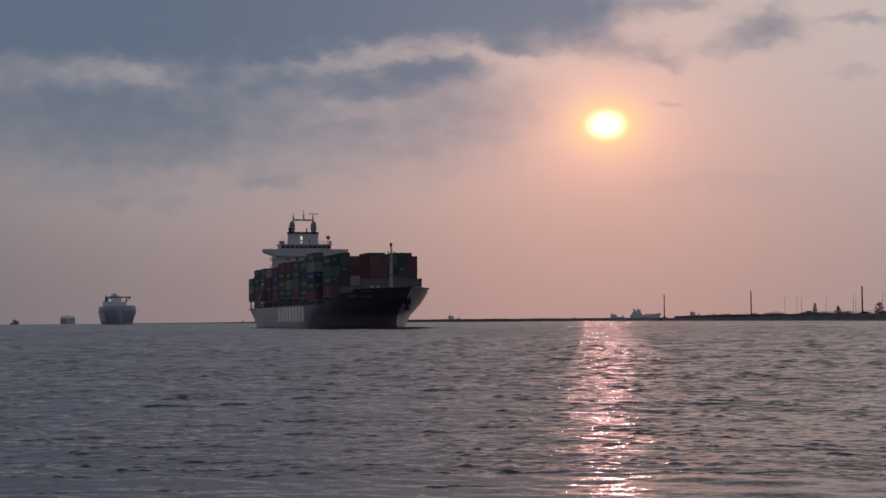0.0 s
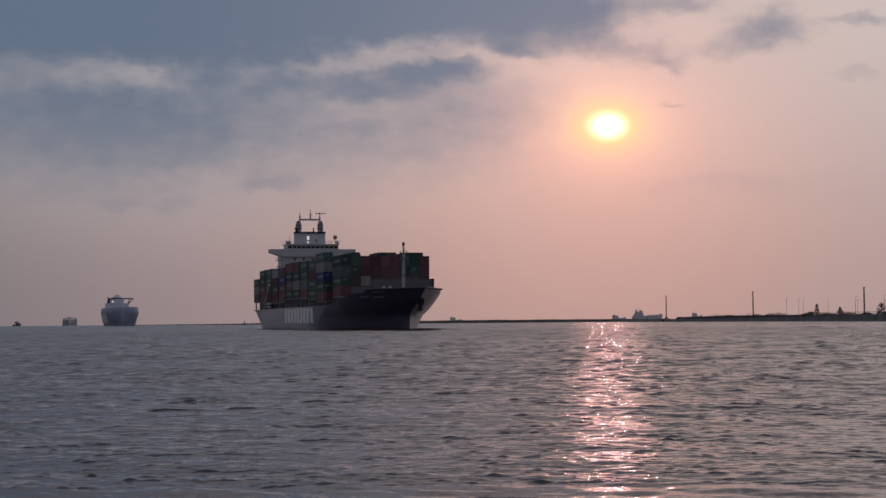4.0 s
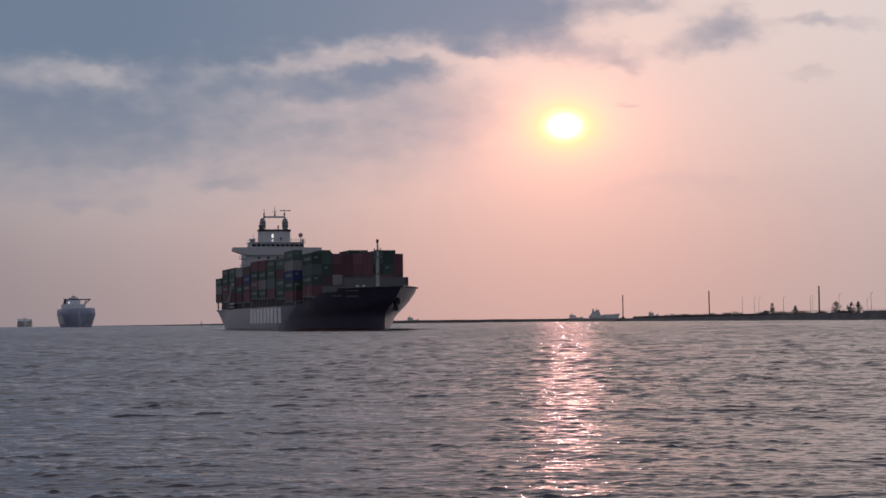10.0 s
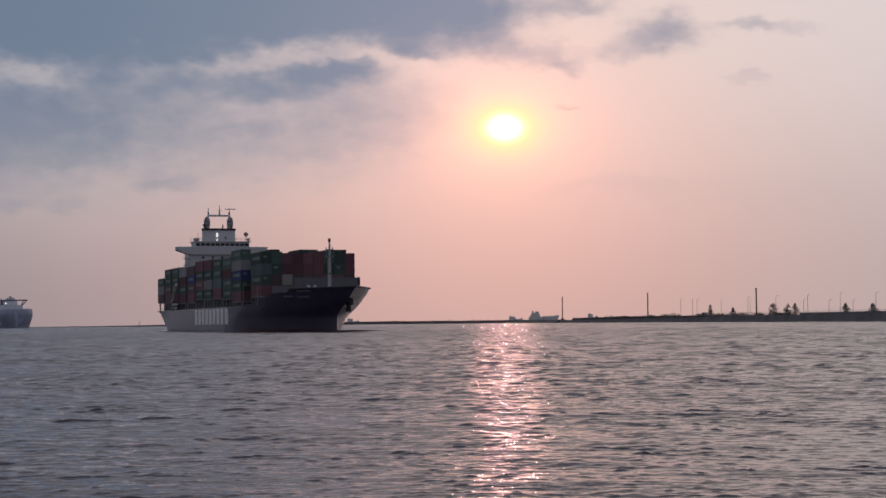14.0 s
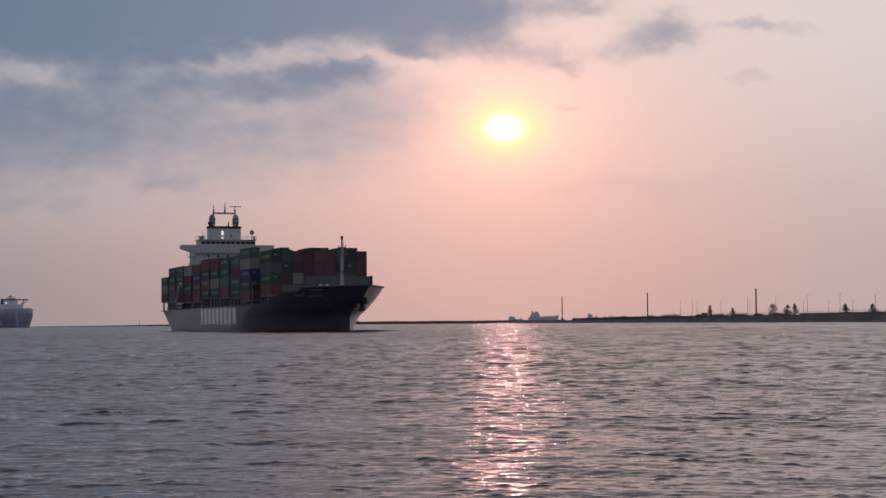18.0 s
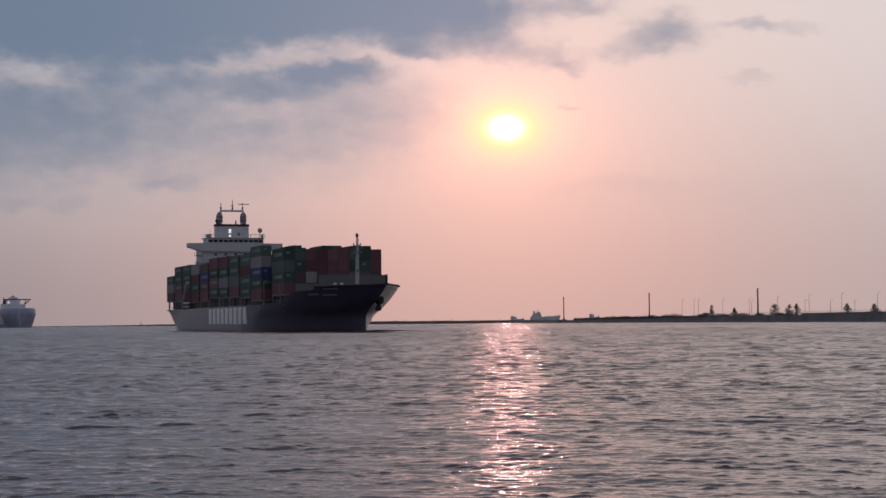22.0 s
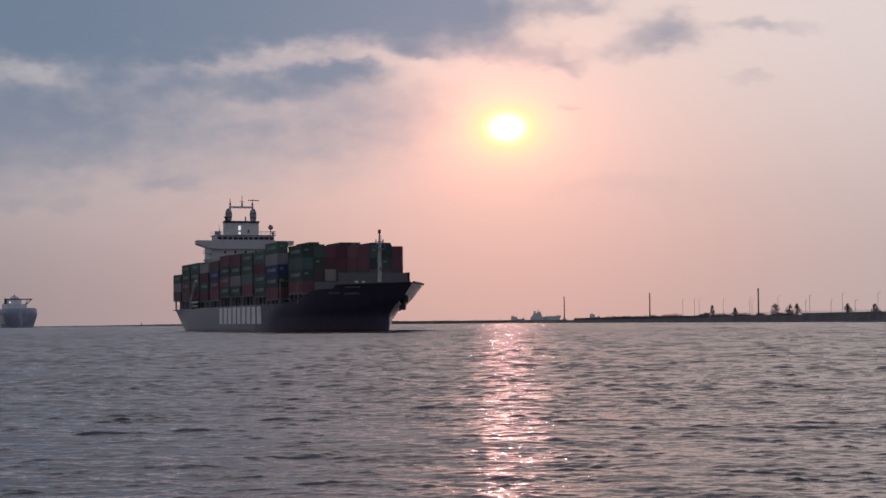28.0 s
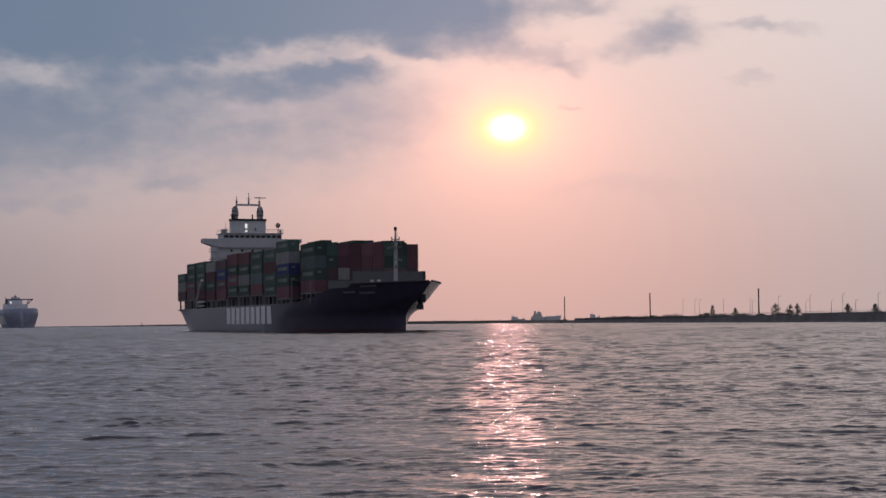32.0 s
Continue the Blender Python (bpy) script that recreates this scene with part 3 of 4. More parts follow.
def build_ship():
    ship = thing("container_ship", "laden dark-hulled container ship with white aft bridge under way", "ship")
    part("hull", hull_bmesh(), HULL, ship, "glossy dark steel hull with haze tinted into its paint", True)
    part("deck", deck_bmesh(), DECK, ship)
    hull_letters(ship)
    for x0, x1 in ((128.0, 150.0), (150.0, 172.0)):
        part("boot_band", hull_patch(x0, x1, -0.4, 0.55, 8, 0.02), BOOT, ship, "worn red-brown boot band")
    # name at the bow, unreadable
    for x0, x1, z0, z1 in ((162.3, 166.2, 8.1, 8.5), (167.4, 172.0, 7.9, 8.3), (169.4, 174.2, 9.25, 9.55)):
        part("bow_name_bar", hull_patch(x0, x1, z0, z1, 4, 0.05), LETTER_GREY, ship, "grey unreadable bow name")
    # hatch coamings and lashing posts under the stacks
    for n, (x, base, star, port, tiers) in enumerate(BAYS):
        if star:
            half = 9.8 if n == len(BAYS) - 1 else 11.8
            part("hatch_coaming", boxed(x + 0.3, x + BOX_L - 0.3, -half, half, 6.2, base - 0.25, 0.05), DARK, ship)
            part("hatch_cover", boxed(x, x + BOX_L, -12.2 if n == 10 else -13.6, 12.2 if n == 10 else 13.6, base - 0.25, base - 0.02), STEEL, ship)
        if n not in (0, 2):
            for px in (x + 0.3, x + 4.2, x + 8.1, x + BOX_L - 0.3):
                for y in ((-12.0, 12.0) if n == 10 else (-13.4, 13.4)):
                    part("stanchion", tubed(((px, y, 6.25), (px, y, base - 0.2), 0.16), n=6), STEEL, ship)
    for x in (11.9, 52.5, 66.3, 79.7, 93.1, 106.7, 132.9):
        frame_bm = bmesh.new()
        for y in np.linspace(-13.4, 13.4, 7):
            box(frame_bm, x - 0.1, x + 0.1, y - 0.12, y + 0.12, 6.3, 12.2)
        box(frame_bm, x - 0.25, x + 0.25, -13.5, 13.5, 11.6, 11.75)
        part("lashing_bridge", frame_bm, STEEL, ship, "grey steel lashing bridge between stacks")
    load_containers(ship)
    stern_fittings(ship)
    bridge_house(ship)
    bow_fittings(ship)
    return ship


def stern_fittings(ship):
    for y in (-13.0, -9.6, -6.2, 6.2, 9.6, 13.0):
        part("stanchion", boxed(-1.9, -1.4, y - 0.2, y + 0.2, 6.2, 9.0), STEEL, ship)
    part("stern_rail", tubed(((-2.2, -13.1, 7.4), (-2.2, 13.1, 7.4), 0.05), ((-2.2, -13.1, 6.9), (-2.2, 13.1, 6.9), 0.04), n=6), STEEL, ship)
    # gangway and its davit on the starboard quarter
    gang = part("gangway", boxed(27.5, 39.0, -14.35, -13.75, 7.9, 8.5), WHITE, ship, "white stowed gangway")
    part("gangway_foot", boxed(28.5, 38.0, -14.3, -13.7, 6.9, 7.3), WHITE, gang)
    part("crane_jib", tubed(((29.5, -14.4, 8.6), (37.6, -14.4, 14.2), 0.34, 0.46), n=8), BEIGE, ship, "beige slewed stores crane jib")
    part("crane_post", tubed(((30.0, -14.3, 6.3), (30.0, -14.3, 9.0), 0.5, 0.45), n=8), STEEL, ship)


def bridge_house(ship):
    # accommodation block, its decks marked by slight ledges
    part("deckhouse", boxed(27.5, 37.6, -9.9, 9.9, 6.2, 24.4, 0.12), WHITE, ship, "white accommodation block")
    for z in (9.2, 12.0, 14.8, 17.6, 20.4):
        part("deck_ledge", boxed(27.2, 37.9, -10.3, 10.3, z, z + 0.14), WHITE, ship)
    for y in np.linspace(-6.0, 6.0, 5):
        part("window", boxed(37.58, 37.66, y - 0.28, y + 0.28, 22.2, 22.9), GLASS, ship)
    # bridge deck with tapering wings
    wing = [(-14.1, 24.75), (-14.1, 25.85), (14.1, 25.85), (14.1, 24.75), (11.0, 23.7), (8.5, 23.4), (-8.5, 23.4), (-11.0, 23.7)]
    part("bridge_wing", prism(wing, "x", 34.4, 38.4), WHITE, ship, "white bridge wings with tapered undersides")
    part("wheelhouse", boxed(30.5, 38.0, -8.4, 8.4, 25.8, 27.35, 0.06), WHITE, ship)
    for i in range(11):
        y = -7.6 + i * 1.52
        part("bridge_window", boxed(37.98, 38.05, y - 0.62, y + 0.62, 26.15, 26.9), GLASS, ship)
    part("wheelhouse_roof", boxed(30.0, 38.4, -8.8, 8.8, 27.35, 27.55), WHITE, ship)
    rail = bmesh.new()
    for z in (28.1, 28.55):
        tube(rail, (38.3, -8.7, z), (38.3, 8.7, z), 0.05, n=5)
        for s in (-8.7, 8.7):
            tube(rail, (30.2, s, z), (38.3, s, z), 0.05, n=5)
    for y in np.linspace(-8.7, 8.7, 13):
        tube(rail, (38.3, y, 27.5), (38.3, y, 28.6), 0.05, n=5)
    part("roof_rail", rail, WHITE, ship)
    # upper house with two lit floodlights
    top = 31.3
    part("upper_house", boxed(30.4, 33.0, -5.0, 5.0, 27.5, top, 0.05), WHITE, ship, "white upper house")
    part("floodlight", boxed(32.98, 33.1, -1.05, -0.41, 29.2, 30.4, 0.03), GLOW, ship, "lit white floodlight")
    part("floodlight", boxed(32.98, 33.1, -1.05, -0.41, 28.05, 28.6, 0.03), GLOW, ship, "lit white floodlight")
    part("upper_house_coping", boxed(30.4, 33.2, -5.15, 5.15, top - 0.05, top + 0.55), DARK, ship, "black band round the top")
    part("vent", boxed(32.98, 33.06, 1.75, 2.2, 28.3, 29.3), DARK, ship)
    # goal-post mast with fat exhaust trunks
    for s in (-3.3, 3.3):
        trunk = bmesh.new()
        rings = [(31.8, 0.75), (32.6, 0.95), (33.8, 1.0), (34.8, 0.85), (35.5, 0.45)]
        for (za, ra), (zb, rb) in zip(rings, rings[1:]):
            tube(trunk, (31.6, s * 1.1, za), (31.6, s * 1.1, zb), ra, rb, n=14)
        part("exhaust_trunk", trunk, STEEL, ship, "grey rounded exhaust trunk", True)
        part("mast_post", tubed(((32.2, s, 31.5), (32.2, s, 37.0), 0.28, 0.22), ((32.2, s, 37.0), (32.2, s, 38.3), 0.13, 0.1), n=8), WHITE, ship)
        part("mast_lamp", boxed(32.0, 32.4, s - 0.25, s + 0.25, 36.5, 37.0), DARK, ship)
    part("mast_beam", boxed(31.9, 32.5, -3.6, 3.6, 35.6, 36.15, 0.05), WHITE, ship)
    part("mast_pole", tubed(((32.2, 0.2, 36.1), (32.2, 0.2, 37.4), 0.3, 0.2), ((32.2, 0.2, 37.4), (32.2, 0.2, 39.3), 0.14, 0.08), ((32.2, -0.5, 37.6), (32.2, 0.9, 37.6), 0.06), n=6), STEEL, ship)
    for y, z, w in ((3.6, 37.95, 1.7),):
        part("radar_scanner", boxed(32.1, 32.3, y - w, y + w, z - 0.12, z + 0.12), STEEL, ship, "long flat radar scanner")
    part("vent_cowl", tubed(((32.5, -4.6, 31.8), (32.5, -4.6, 32.7), 0.3), ((32.5, -4.6, 32.7), (32.9, -4.9, 32.9), 0.38), n=10), DARK, ship)
    part("vent_cowl", tubed(((32.4, 1.2, 31.8), (32.4, 1.2, 33.1), 0.2), n=10), DARK, ship)
    # satellite dome and aerials on the wheelhouse roof
    dome = bmesh.new()
    bmesh.ops.create_uvsphere(dome, u_segments=14, v_segments=10, radius=0.72, matrix=Matrix.Translation((36.4, 7.7, 29.85)))
    part("satellite_dome", dome, DOME, ship, "round satellite dome on a post", True)
    part("dome_post", tubed(((36.4, 7.7, 27.5), (36.4, 7.7, 29.2), 0.13), n=8), WHITE, ship)
    part("signal_post", tubed(((36.4, 8.4, 27.5), (36.4, 8.4, 28.7), 0.35, 0.3), n=8), STEEL, ship)
    part("aerial", tubed(((36.4, -7.4, 27.5), (36.4, -7.4, 30.4), 0.1, 0.04), ((36.4, -7.9, 28.6), (36.4, -6.9, 28.6), 0.05), n=6), STEEL, ship)
    part("aerial_base", boxed(35.6, 37.2, -8.6, -7.2, 27.5, 28.5, 0.1), STEEL, ship)
    # platform below the starboard wing
    for z, y in ((22.2, -11.5), (19.6, -11.3)):
        part("side_platform", boxed(33.5, 37.4, y, -9.9, z, z + 0.14), WHITE, ship)
        part("platform_rail", tubed(((33.5, y, z + 1.0), (37.4, y, z + 1.0), 0.05), ((37.4, y, z), (37.4, y, z + 1.0), 0.06), ((33.5, y, z), (33.5, y, z + 1.0), 0.06), n=5), STEEL, ship)


def bow_fittings(ship):
    # dark block added to fill the dark area ahead of the stacks
    part("fore_dark_block", boxed(149.5, 161.0, -7.2, 7.2, 6.4, 8.9, 0.08), DARK, ship)
    part("wave_breaker", boxed(153.0, 153.3, -10.6, -5.2, 7.9, 11.0), BREAKER, ship, "grey wave breaker plate ahead of the stacks")
    part("wave_breaker", boxed(153.0, 153.3, -5.2, 10.8, 7.9, 13.0), BREAKER, ship, "grey wave breaker plate ahead of the stacks")
    part("wave_breaker_wing", boxed(151.5, 153.3, 10.8, 11.35, 7.9, 13.1, 0.05), DARK, ship, "dark end of the wave breaker")
    mast = part("foremast", tubed(((167.0, 0, 9.0), (167.0, 0, 17.6), 0.46, 0.36), ((167.0, 0, 17.6), (167.0, 0, 21.0), 0.26, 0.18), n=12), MAST, ship, "pale foremast")
    part("mast_platform", boxed(166.1, 167.9, -0.9, 0.9, 17.5, 17.65), STEEL, mast)
    part("mast_platform", boxed(166.5, 167.5, -0.6, 0.6, 15.0, 15.12), STEEL, mast)
    part("platform_rail", tubed(((167.9, -0.9, 18.6), (167.9, 0.9, 18.6), 0.05), ((167.9, -0.9, 17.6), (167.9, -0.9, 18.6), 0.05), ((167.9, 0.9, 17.6), (167.9, 0.9, 18.6), 0.05), n=5), STEEL, mast)
    part("mast_light", tubed(((167.0, 0, 21.0), (167.0, 0, 21.8), 0.32), n=8), DARK, mast)
    part("crosstree", tubed(((167.0, -0.8, 19.2), (167.0, 0.8, 19.2), 0.09), ((167.0, -0.8, 19.0), (167.0, -0.8, 19.7), 0.12), ((167.0, 0.8, 19.0), (167.0, 0.8, 19.7), 0.12), n=6), STEEL, mast)
    part("mast_ladder", tubed(((167.55, -0.22, 9.2), (167.45, -0.22, 20.6), 0.05), ((167.55, 0.22, 9.2), (167.45, 0.22, 20.6), 0.05), n=5), MAST, mast)
    part("mast_lamp", tubed(((167.5, 0.0, 18.0), (167.5, 0.0, 18.7), 0.22), n=8), WHITE, mast)
    part("bell_bracket", boxed(167.3, 167.9, -0.3, 0.3, 13.2, 13.8, 0.05), STEEL, mast)
    for x, y in ((168, -5.5), (168.5, -3.4), (170, 2.6), (174, 1.8), (168, 4.4)):
        part("winch", tubed(((x, y, 9.7), (x, y + 1.4, 9.7), 0.7), n=12), STEEL, ship)
    for x, y in ((165.0, -4.6), (165.3, -3.1)):
        part("vent_head", tubed(((x, y, 9.4), (x, y, 10.9), 0.3), ((x, y, 10.5), (x, y, 10.9), 0.4, 0.3), n=10), WHITE, ship, "small white deck vent")
    for x, y, top in ((147.5, -13.0, 10.8),):
        part("davit_post", tubed(((x, y, 6.4), (x, y, top), 0.12, 0.09), ((x, y, top), (x + 0.9, y, top + 0.3), 0.08), n=6), STEEL, ship)
    rim = bmesh.new()
    for s in (-1, 1):
        pts = [(x, s * hull_half(x, 10.0), 10.02) for x in (167, 171, 175, 179, 183, 186, 188.6)]
        for p, q in zip(pts, pts[1:]):
            tube(rim, p, q, 0.22, n=6)
    part("bow_rim", rim, DARK, ship, "dark rubbing rim round the bow")
    for s in (1,):
        a = bmesh.new()
        x, z = 178.5, 6.5
        y = s * (hull_half(x, z) + 0.05)
        box(a, x - 1.3, x + 1.3, min(y - s * 0.4, y + s * 0.7), max(y - s * 0.4, y + s * 0.7), z - 0.5, z + 0.9)
        tube(a, (x, y + s * 0.1, z + 0.3), (x - 0.2, y, z - 1.9), 0.4, 0.5, n=8)
        box(a, x - 1.3, x + 0.8, min(y - s * 0.4, y + s * 0.35), max(y - s * 0.4, y + s * 0.35), z - 2.0, z - 1.0)
        part("anchor", a, DARK, ship, "dark anchor housed at the bow")


# low ridge added off the quarter to give the ship's dark reflection strip
def stern_ridge(ship):
    bm = bmesh.new()
    rows = []
    for x, y, high in ((16.0, -13.6, 0.06), (4.0, -12.6, 0.28), (-4.0, -14.0, 0.34), (-14.0, -17.5, 0.22), (-24.0, -21.0, 0.03)):
        rows.append([bm.verts.new((x, y - d, high * k - 0.03)) for d, k in ((-1.8, 0), (-0.8, 0.8), (0.0, 1.0), (0.5, 0.6), (1.0, 0.0))])
    for a, b in zip(rows, rows[1:]):
        for i in range(4):
            bm.faces.new((a[i + 1], a[i], b[i], b[i + 1]))
    bmesh.ops.recalc_face_normals(bm, faces=list(bm.faces))
    if sum(f.normal.z for f in bm.faces) < 0:
        bmesh.ops.reverse_faces(bm, faces=list(bm.faces))
    part("stern_ridge", bm, RIDGE_WATER, ship, "low water ridge for the ship's dark reflection at the stern", True)


def bow_ridge(ship):
    """A low ridge of water round the stem and along the side, added for the ship's dark reflection."""
    bm = bmesh.new()
    line = [(120.0, -14.2), (140.0, -11.0), (160.0, -5.2), (172.0, -0.9), (176.0, 2.0), (180.0, 7.5), (183.0, 13.0)]
    rows = []
    for n, (x, y) in enumerate(line):
        high = (0.05, 0.12, 0.2, 0.34, 0.42, 0.3, 0.03)[n]
        rows.append([bm.verts.new((x + d * 0.4, y - d, high * k - 0.03)) for d, k in ((-1.6, 0), (-0.7, 0.75), (0.0, 1.0), (0.45, 0.6), (0.9, 0.0))])
    for a, b in zip(rows, rows[1:]):
        for i in range(4):
            bm.faces.new((a[i], a[i + 1], b[i + 1], b[i]))
    bmesh.ops.recalc_face_normals(bm, faces=list(bm.faces))
    if sum(f.normal.z for f in bm.faces) < 0:
        bmesh.ops.reverse_faces(bm, faces=list(bm.faces))
    part("bow_ridge", bm, RIDGE_WATER, ship, "low water ridge for the ship's dark reflection at the bow", True)


container_ship = build_ship()
bow_ridge(container_ship)
stern_ridge(container_ship)


# ---- the moles: the near quay wall and the far low breakwater ----
NEAR_LINE = [(89, 1333), (94, 1303), (135, 1119), (164, 877), (184, 710), (200, 543)]
FAR_LINE = [(88, 1336), (55, 1606), (-24, 1671), (-144, 1728), (-363, 2015), (-501, 2293), (-700, 2700)]


def along(line, step):
    out = []
    for (ax, ay), (bx, by) in zip(line, line[1:]):
        n = max(1, int(math.hypot(bx - ax, by - ay) / step))
        out += [(ax + (bx - ax) * i / n, ay + (by - ay) * i / n) for i in range(n)]
    return out + [line[-1]]


def side_of(line, i):
    """The unit normal on the far side from the water where the camera stands."""
    a, b = Vector(line[max(0, i - 1)]), Vector(line[min(len(line) - 1, i + 1)])
    t = (b - a).normalized()
    n = Vector((-t.y, t.x))
    return n if n.dot(Vector(line[i])) > 0 else -n


def ridge(line, profile, step, jitter=0.0, seed=1):
    """A long bank: a cross profile of (setback, height) pairs carried along a line; the height may follow the place."""
    rng = random.Random(seed)
    pts = along(line, step)
    bm = bmesh.new()
    rows = []
    for i, (x, y) in enumerate(pts):
        n = side_of(pts, i)
        base = sea_level(x, y)
        prof = profile(i / (len(pts) - 1), x, y)
        rows.append([bm.verts.new((x + n.x * s + rng.uniform(-1, 1) * jitter, y + n.y * s + rng.uniform(-1, 1) * jitter,
                                   base + h + (rng.uniform(-1, 1) * jitter if h > 0 else 0))) for s, h in prof])
    for a, b in zip(rows, rows[1:]):
        for j in range(len(a) - 1):
            bm.faces.new((a[j], b[j], b[j + 1], a[j + 1]))
    bmesh.ops.recalc_face_normals(bm, faces=list(bm.faces))
    return bm


def near_profile(s, x, y):
    top = bend(y, [(540, 3.6), (880, 3.6), (1000, 3.0), (1200, 2.5), (1335, 2.3)])
    return [(-1.2, -2.0), (-0.6, 0.5), (0.0, 0.7), (0.4, top), (14, top), (26, top - 0.3), (32, -2)]


def bank_profile(s, x, y):
    top = bend(y, [(860, 3.55), (1000, 4.1), (1215, 4.3), (1240, 4.1), (1302, 3.8)])
    return [(2.4, 2.0), (2.6, top - 0.5), (3.2, top), (12, top), (12.5, 2.0)]


def far_profile(s, x, y):
    top = bend(s, [(0, 2.6), (0.25, 3.0), (0.43, 2.2), (0.72, 1.1), (1, 0.7)])
    return [(-2.0, -2.0), (-0.5, 0.6), (1.5, top), (6, top), (12, -2)]


mole = tagged(part("mole", ridge(NEAR_LINE, near_profile, 9.0, 0.08, 2), CONCRETE), "weathered grey concrete mole beside the channel", "mole", kind="structure")
far_mole = tagged(part("breakwater", ridge(FAR_LINE, far_profile, 12.0, 0.22, 3), ROCK), "long low dark stone breakwater", "breakwater", kind="structure")
tagged(part("bank", ridge([(94.5, 1300), (135, 1119), (164, 877), (166, 860)], bank_profile, 6.0, 0.12, 9), EARTH_BANK), "dark earth bank on top of the mole", "bank", kind="structure")
PARAPET_LINE = [(172.5, 812), (184.5, 710), (200.5, 543)]
tagged(part("parapet", ridge(PARAPET_LINE, lambda s, x, y: [(1.0, 3.2), (1.0, 4.6), (1.5, 4.6), (1.5, 3.2)], 8.0, 0.02, 4), CONCRETE),
       "low concrete parapet on the mole", "parapet", kind="structure")


def rail_fence():
    fence = thing("fence", "thin metal railing along the mole", "fence")
    line = along([(155.2, 1000), (158, 975), (169, 877), (189, 710), (205, 543)], 8.0)
    post = meshed("post", tubed(((0, 0, 0), (0, 0, 1.85), 0.06), n=5), STEEL)
    for x, y in line:
        part("post", post, None, fence).location = (x, y, 3.5 + sea_level(x, y))
    for z in (5.3, 4.6):
        bm = bmesh.new()
        for (ax, ay), (bx, by) in zip(line, line[1:]):
            tube(bm, (ax, ay, z + sea_level(ax, ay)), (bx, by, z + sea_level(bx, by)), 0.09, n=5)
        part("rail", bm, MAST, fence, "pale painted rail")


rail_fence()


def fence_hut(x, y):
    h = thing("hut", "small dark concrete hut at the end of the railing", "hut", "", pose(x, y, sea_level(x, y) + 3.3, 0, 0, 82))
    part("wall", boxed(-2.2, 2.2, -1.6, 1.6, 0, 2.4, 0.05), CONCRETE, h)
    part("roof", boxed(-2.5, 2.5, -1.9, 1.9, 2.4, 2.65, 0.04), CONCRETE, h)
    part("door", boxed(-0.5, 0.5, -1.66, -1.58, 0.0, 2.0, 0.01), POLE, h)


fence_hut(156.0, 1003.5)


def marker_pole(x, y, top):
    base = sea_level(x, y)
    p = thing("pole", "tall dark steel pole on the mole", "pole", "poles on the mole", pose(x, y, base + 2.2))
    part("shaft", tubed(((0, 0, 0), (0, 0, top - 2.6), 0.45, 0.36), n=10), POLE, p)
    part("cap", tubed(((0, 0, top - 2.6), (0, 0, top - 2.2), 0.52), n=10), POLE, p)
    part("foot", boxed(-1.0, 1.0, -1.0, 1.0, -0.6, 1.6), CONCRETE, p)


for spot in ((91.5, 1332.9, 21.3), (136.2, 1126.3, 20.5), (165.4, 883.1, 18.3)):
    marker_pole(*spot)


def street_lamp(x, y, top):
    p = thing("street_lamp", "slim grey street lamp with a curved arm", "street lamp", "lamps along the mole", pose(x, y, sea_level(x, y) + 3.4))
    h = top - 3.4
    part("post", tubed(((0, 0, -0.3), (0, 0, h - 0.6), 0.11, 0.08), n=8), STEEL, p)
    part("arm", tubed(((0, 0, h - 0.6), (0.3, 0, h - 0.12), 0.08, 0.07), ((0.3, 0, h - 0.12), (0.9, 0, h), 0.06, 0.05), n=7), STEEL, p)
    part("lamp_head", boxed(0.85, 1.4, -0.12, 0.12, h - 0.06, h + 0.06, 0.03), STEEL, p)


LAMPS = [(151.9, 1077.3, 15.2), (155.4, 1048.3, 14.8), (156.7, 1037.7, 14.6), (163.2, 984.2, 14.1), (169.6, 931.7, 14.0), (170.1, 927.5, 12.3),
         (175.7, 881.6, 14.1), (181.0, 837.5, 11.4), (181.8, 831.6, 13.9), (185.5, 800.8, 10.8), (187.4, 785.5, 13.9), (189.4, 768.6, 10.4), (192.8, 740.7, 13.3)]
for spot in LAMPS:
    street_lamp(*spot)


def leafy(bm, centre, spread, count, size, rng):
    """Many small leaf tufts scattered unevenly round a centre."""
    for _ in range(count):
        d = Vector((rng.gauss(0, 1), rng.gauss(0, 1), rng.gauss(0, 1))).normalized() * rng.random() ** 0.4
        p = Vector(centre) + Vector((d.x * spread[0], d.y * spread[1], d.z * spread[2]))
        s = size * rng.uniform(0.5, 1.3)
        e = Euler((rng.uniform(0, 6.3), rng.uniform(0, 6.3), rng.uniform(0, 6.3))).to_matrix()
        vs = [bm.verts.new(p + e @ Vector(q) * s) for q in ((-1, -0.4, 0), (0, -0.55, 0.15), (1, 0, 0), (0, 0.5, 0.15))]
        bm.faces.new(vs)


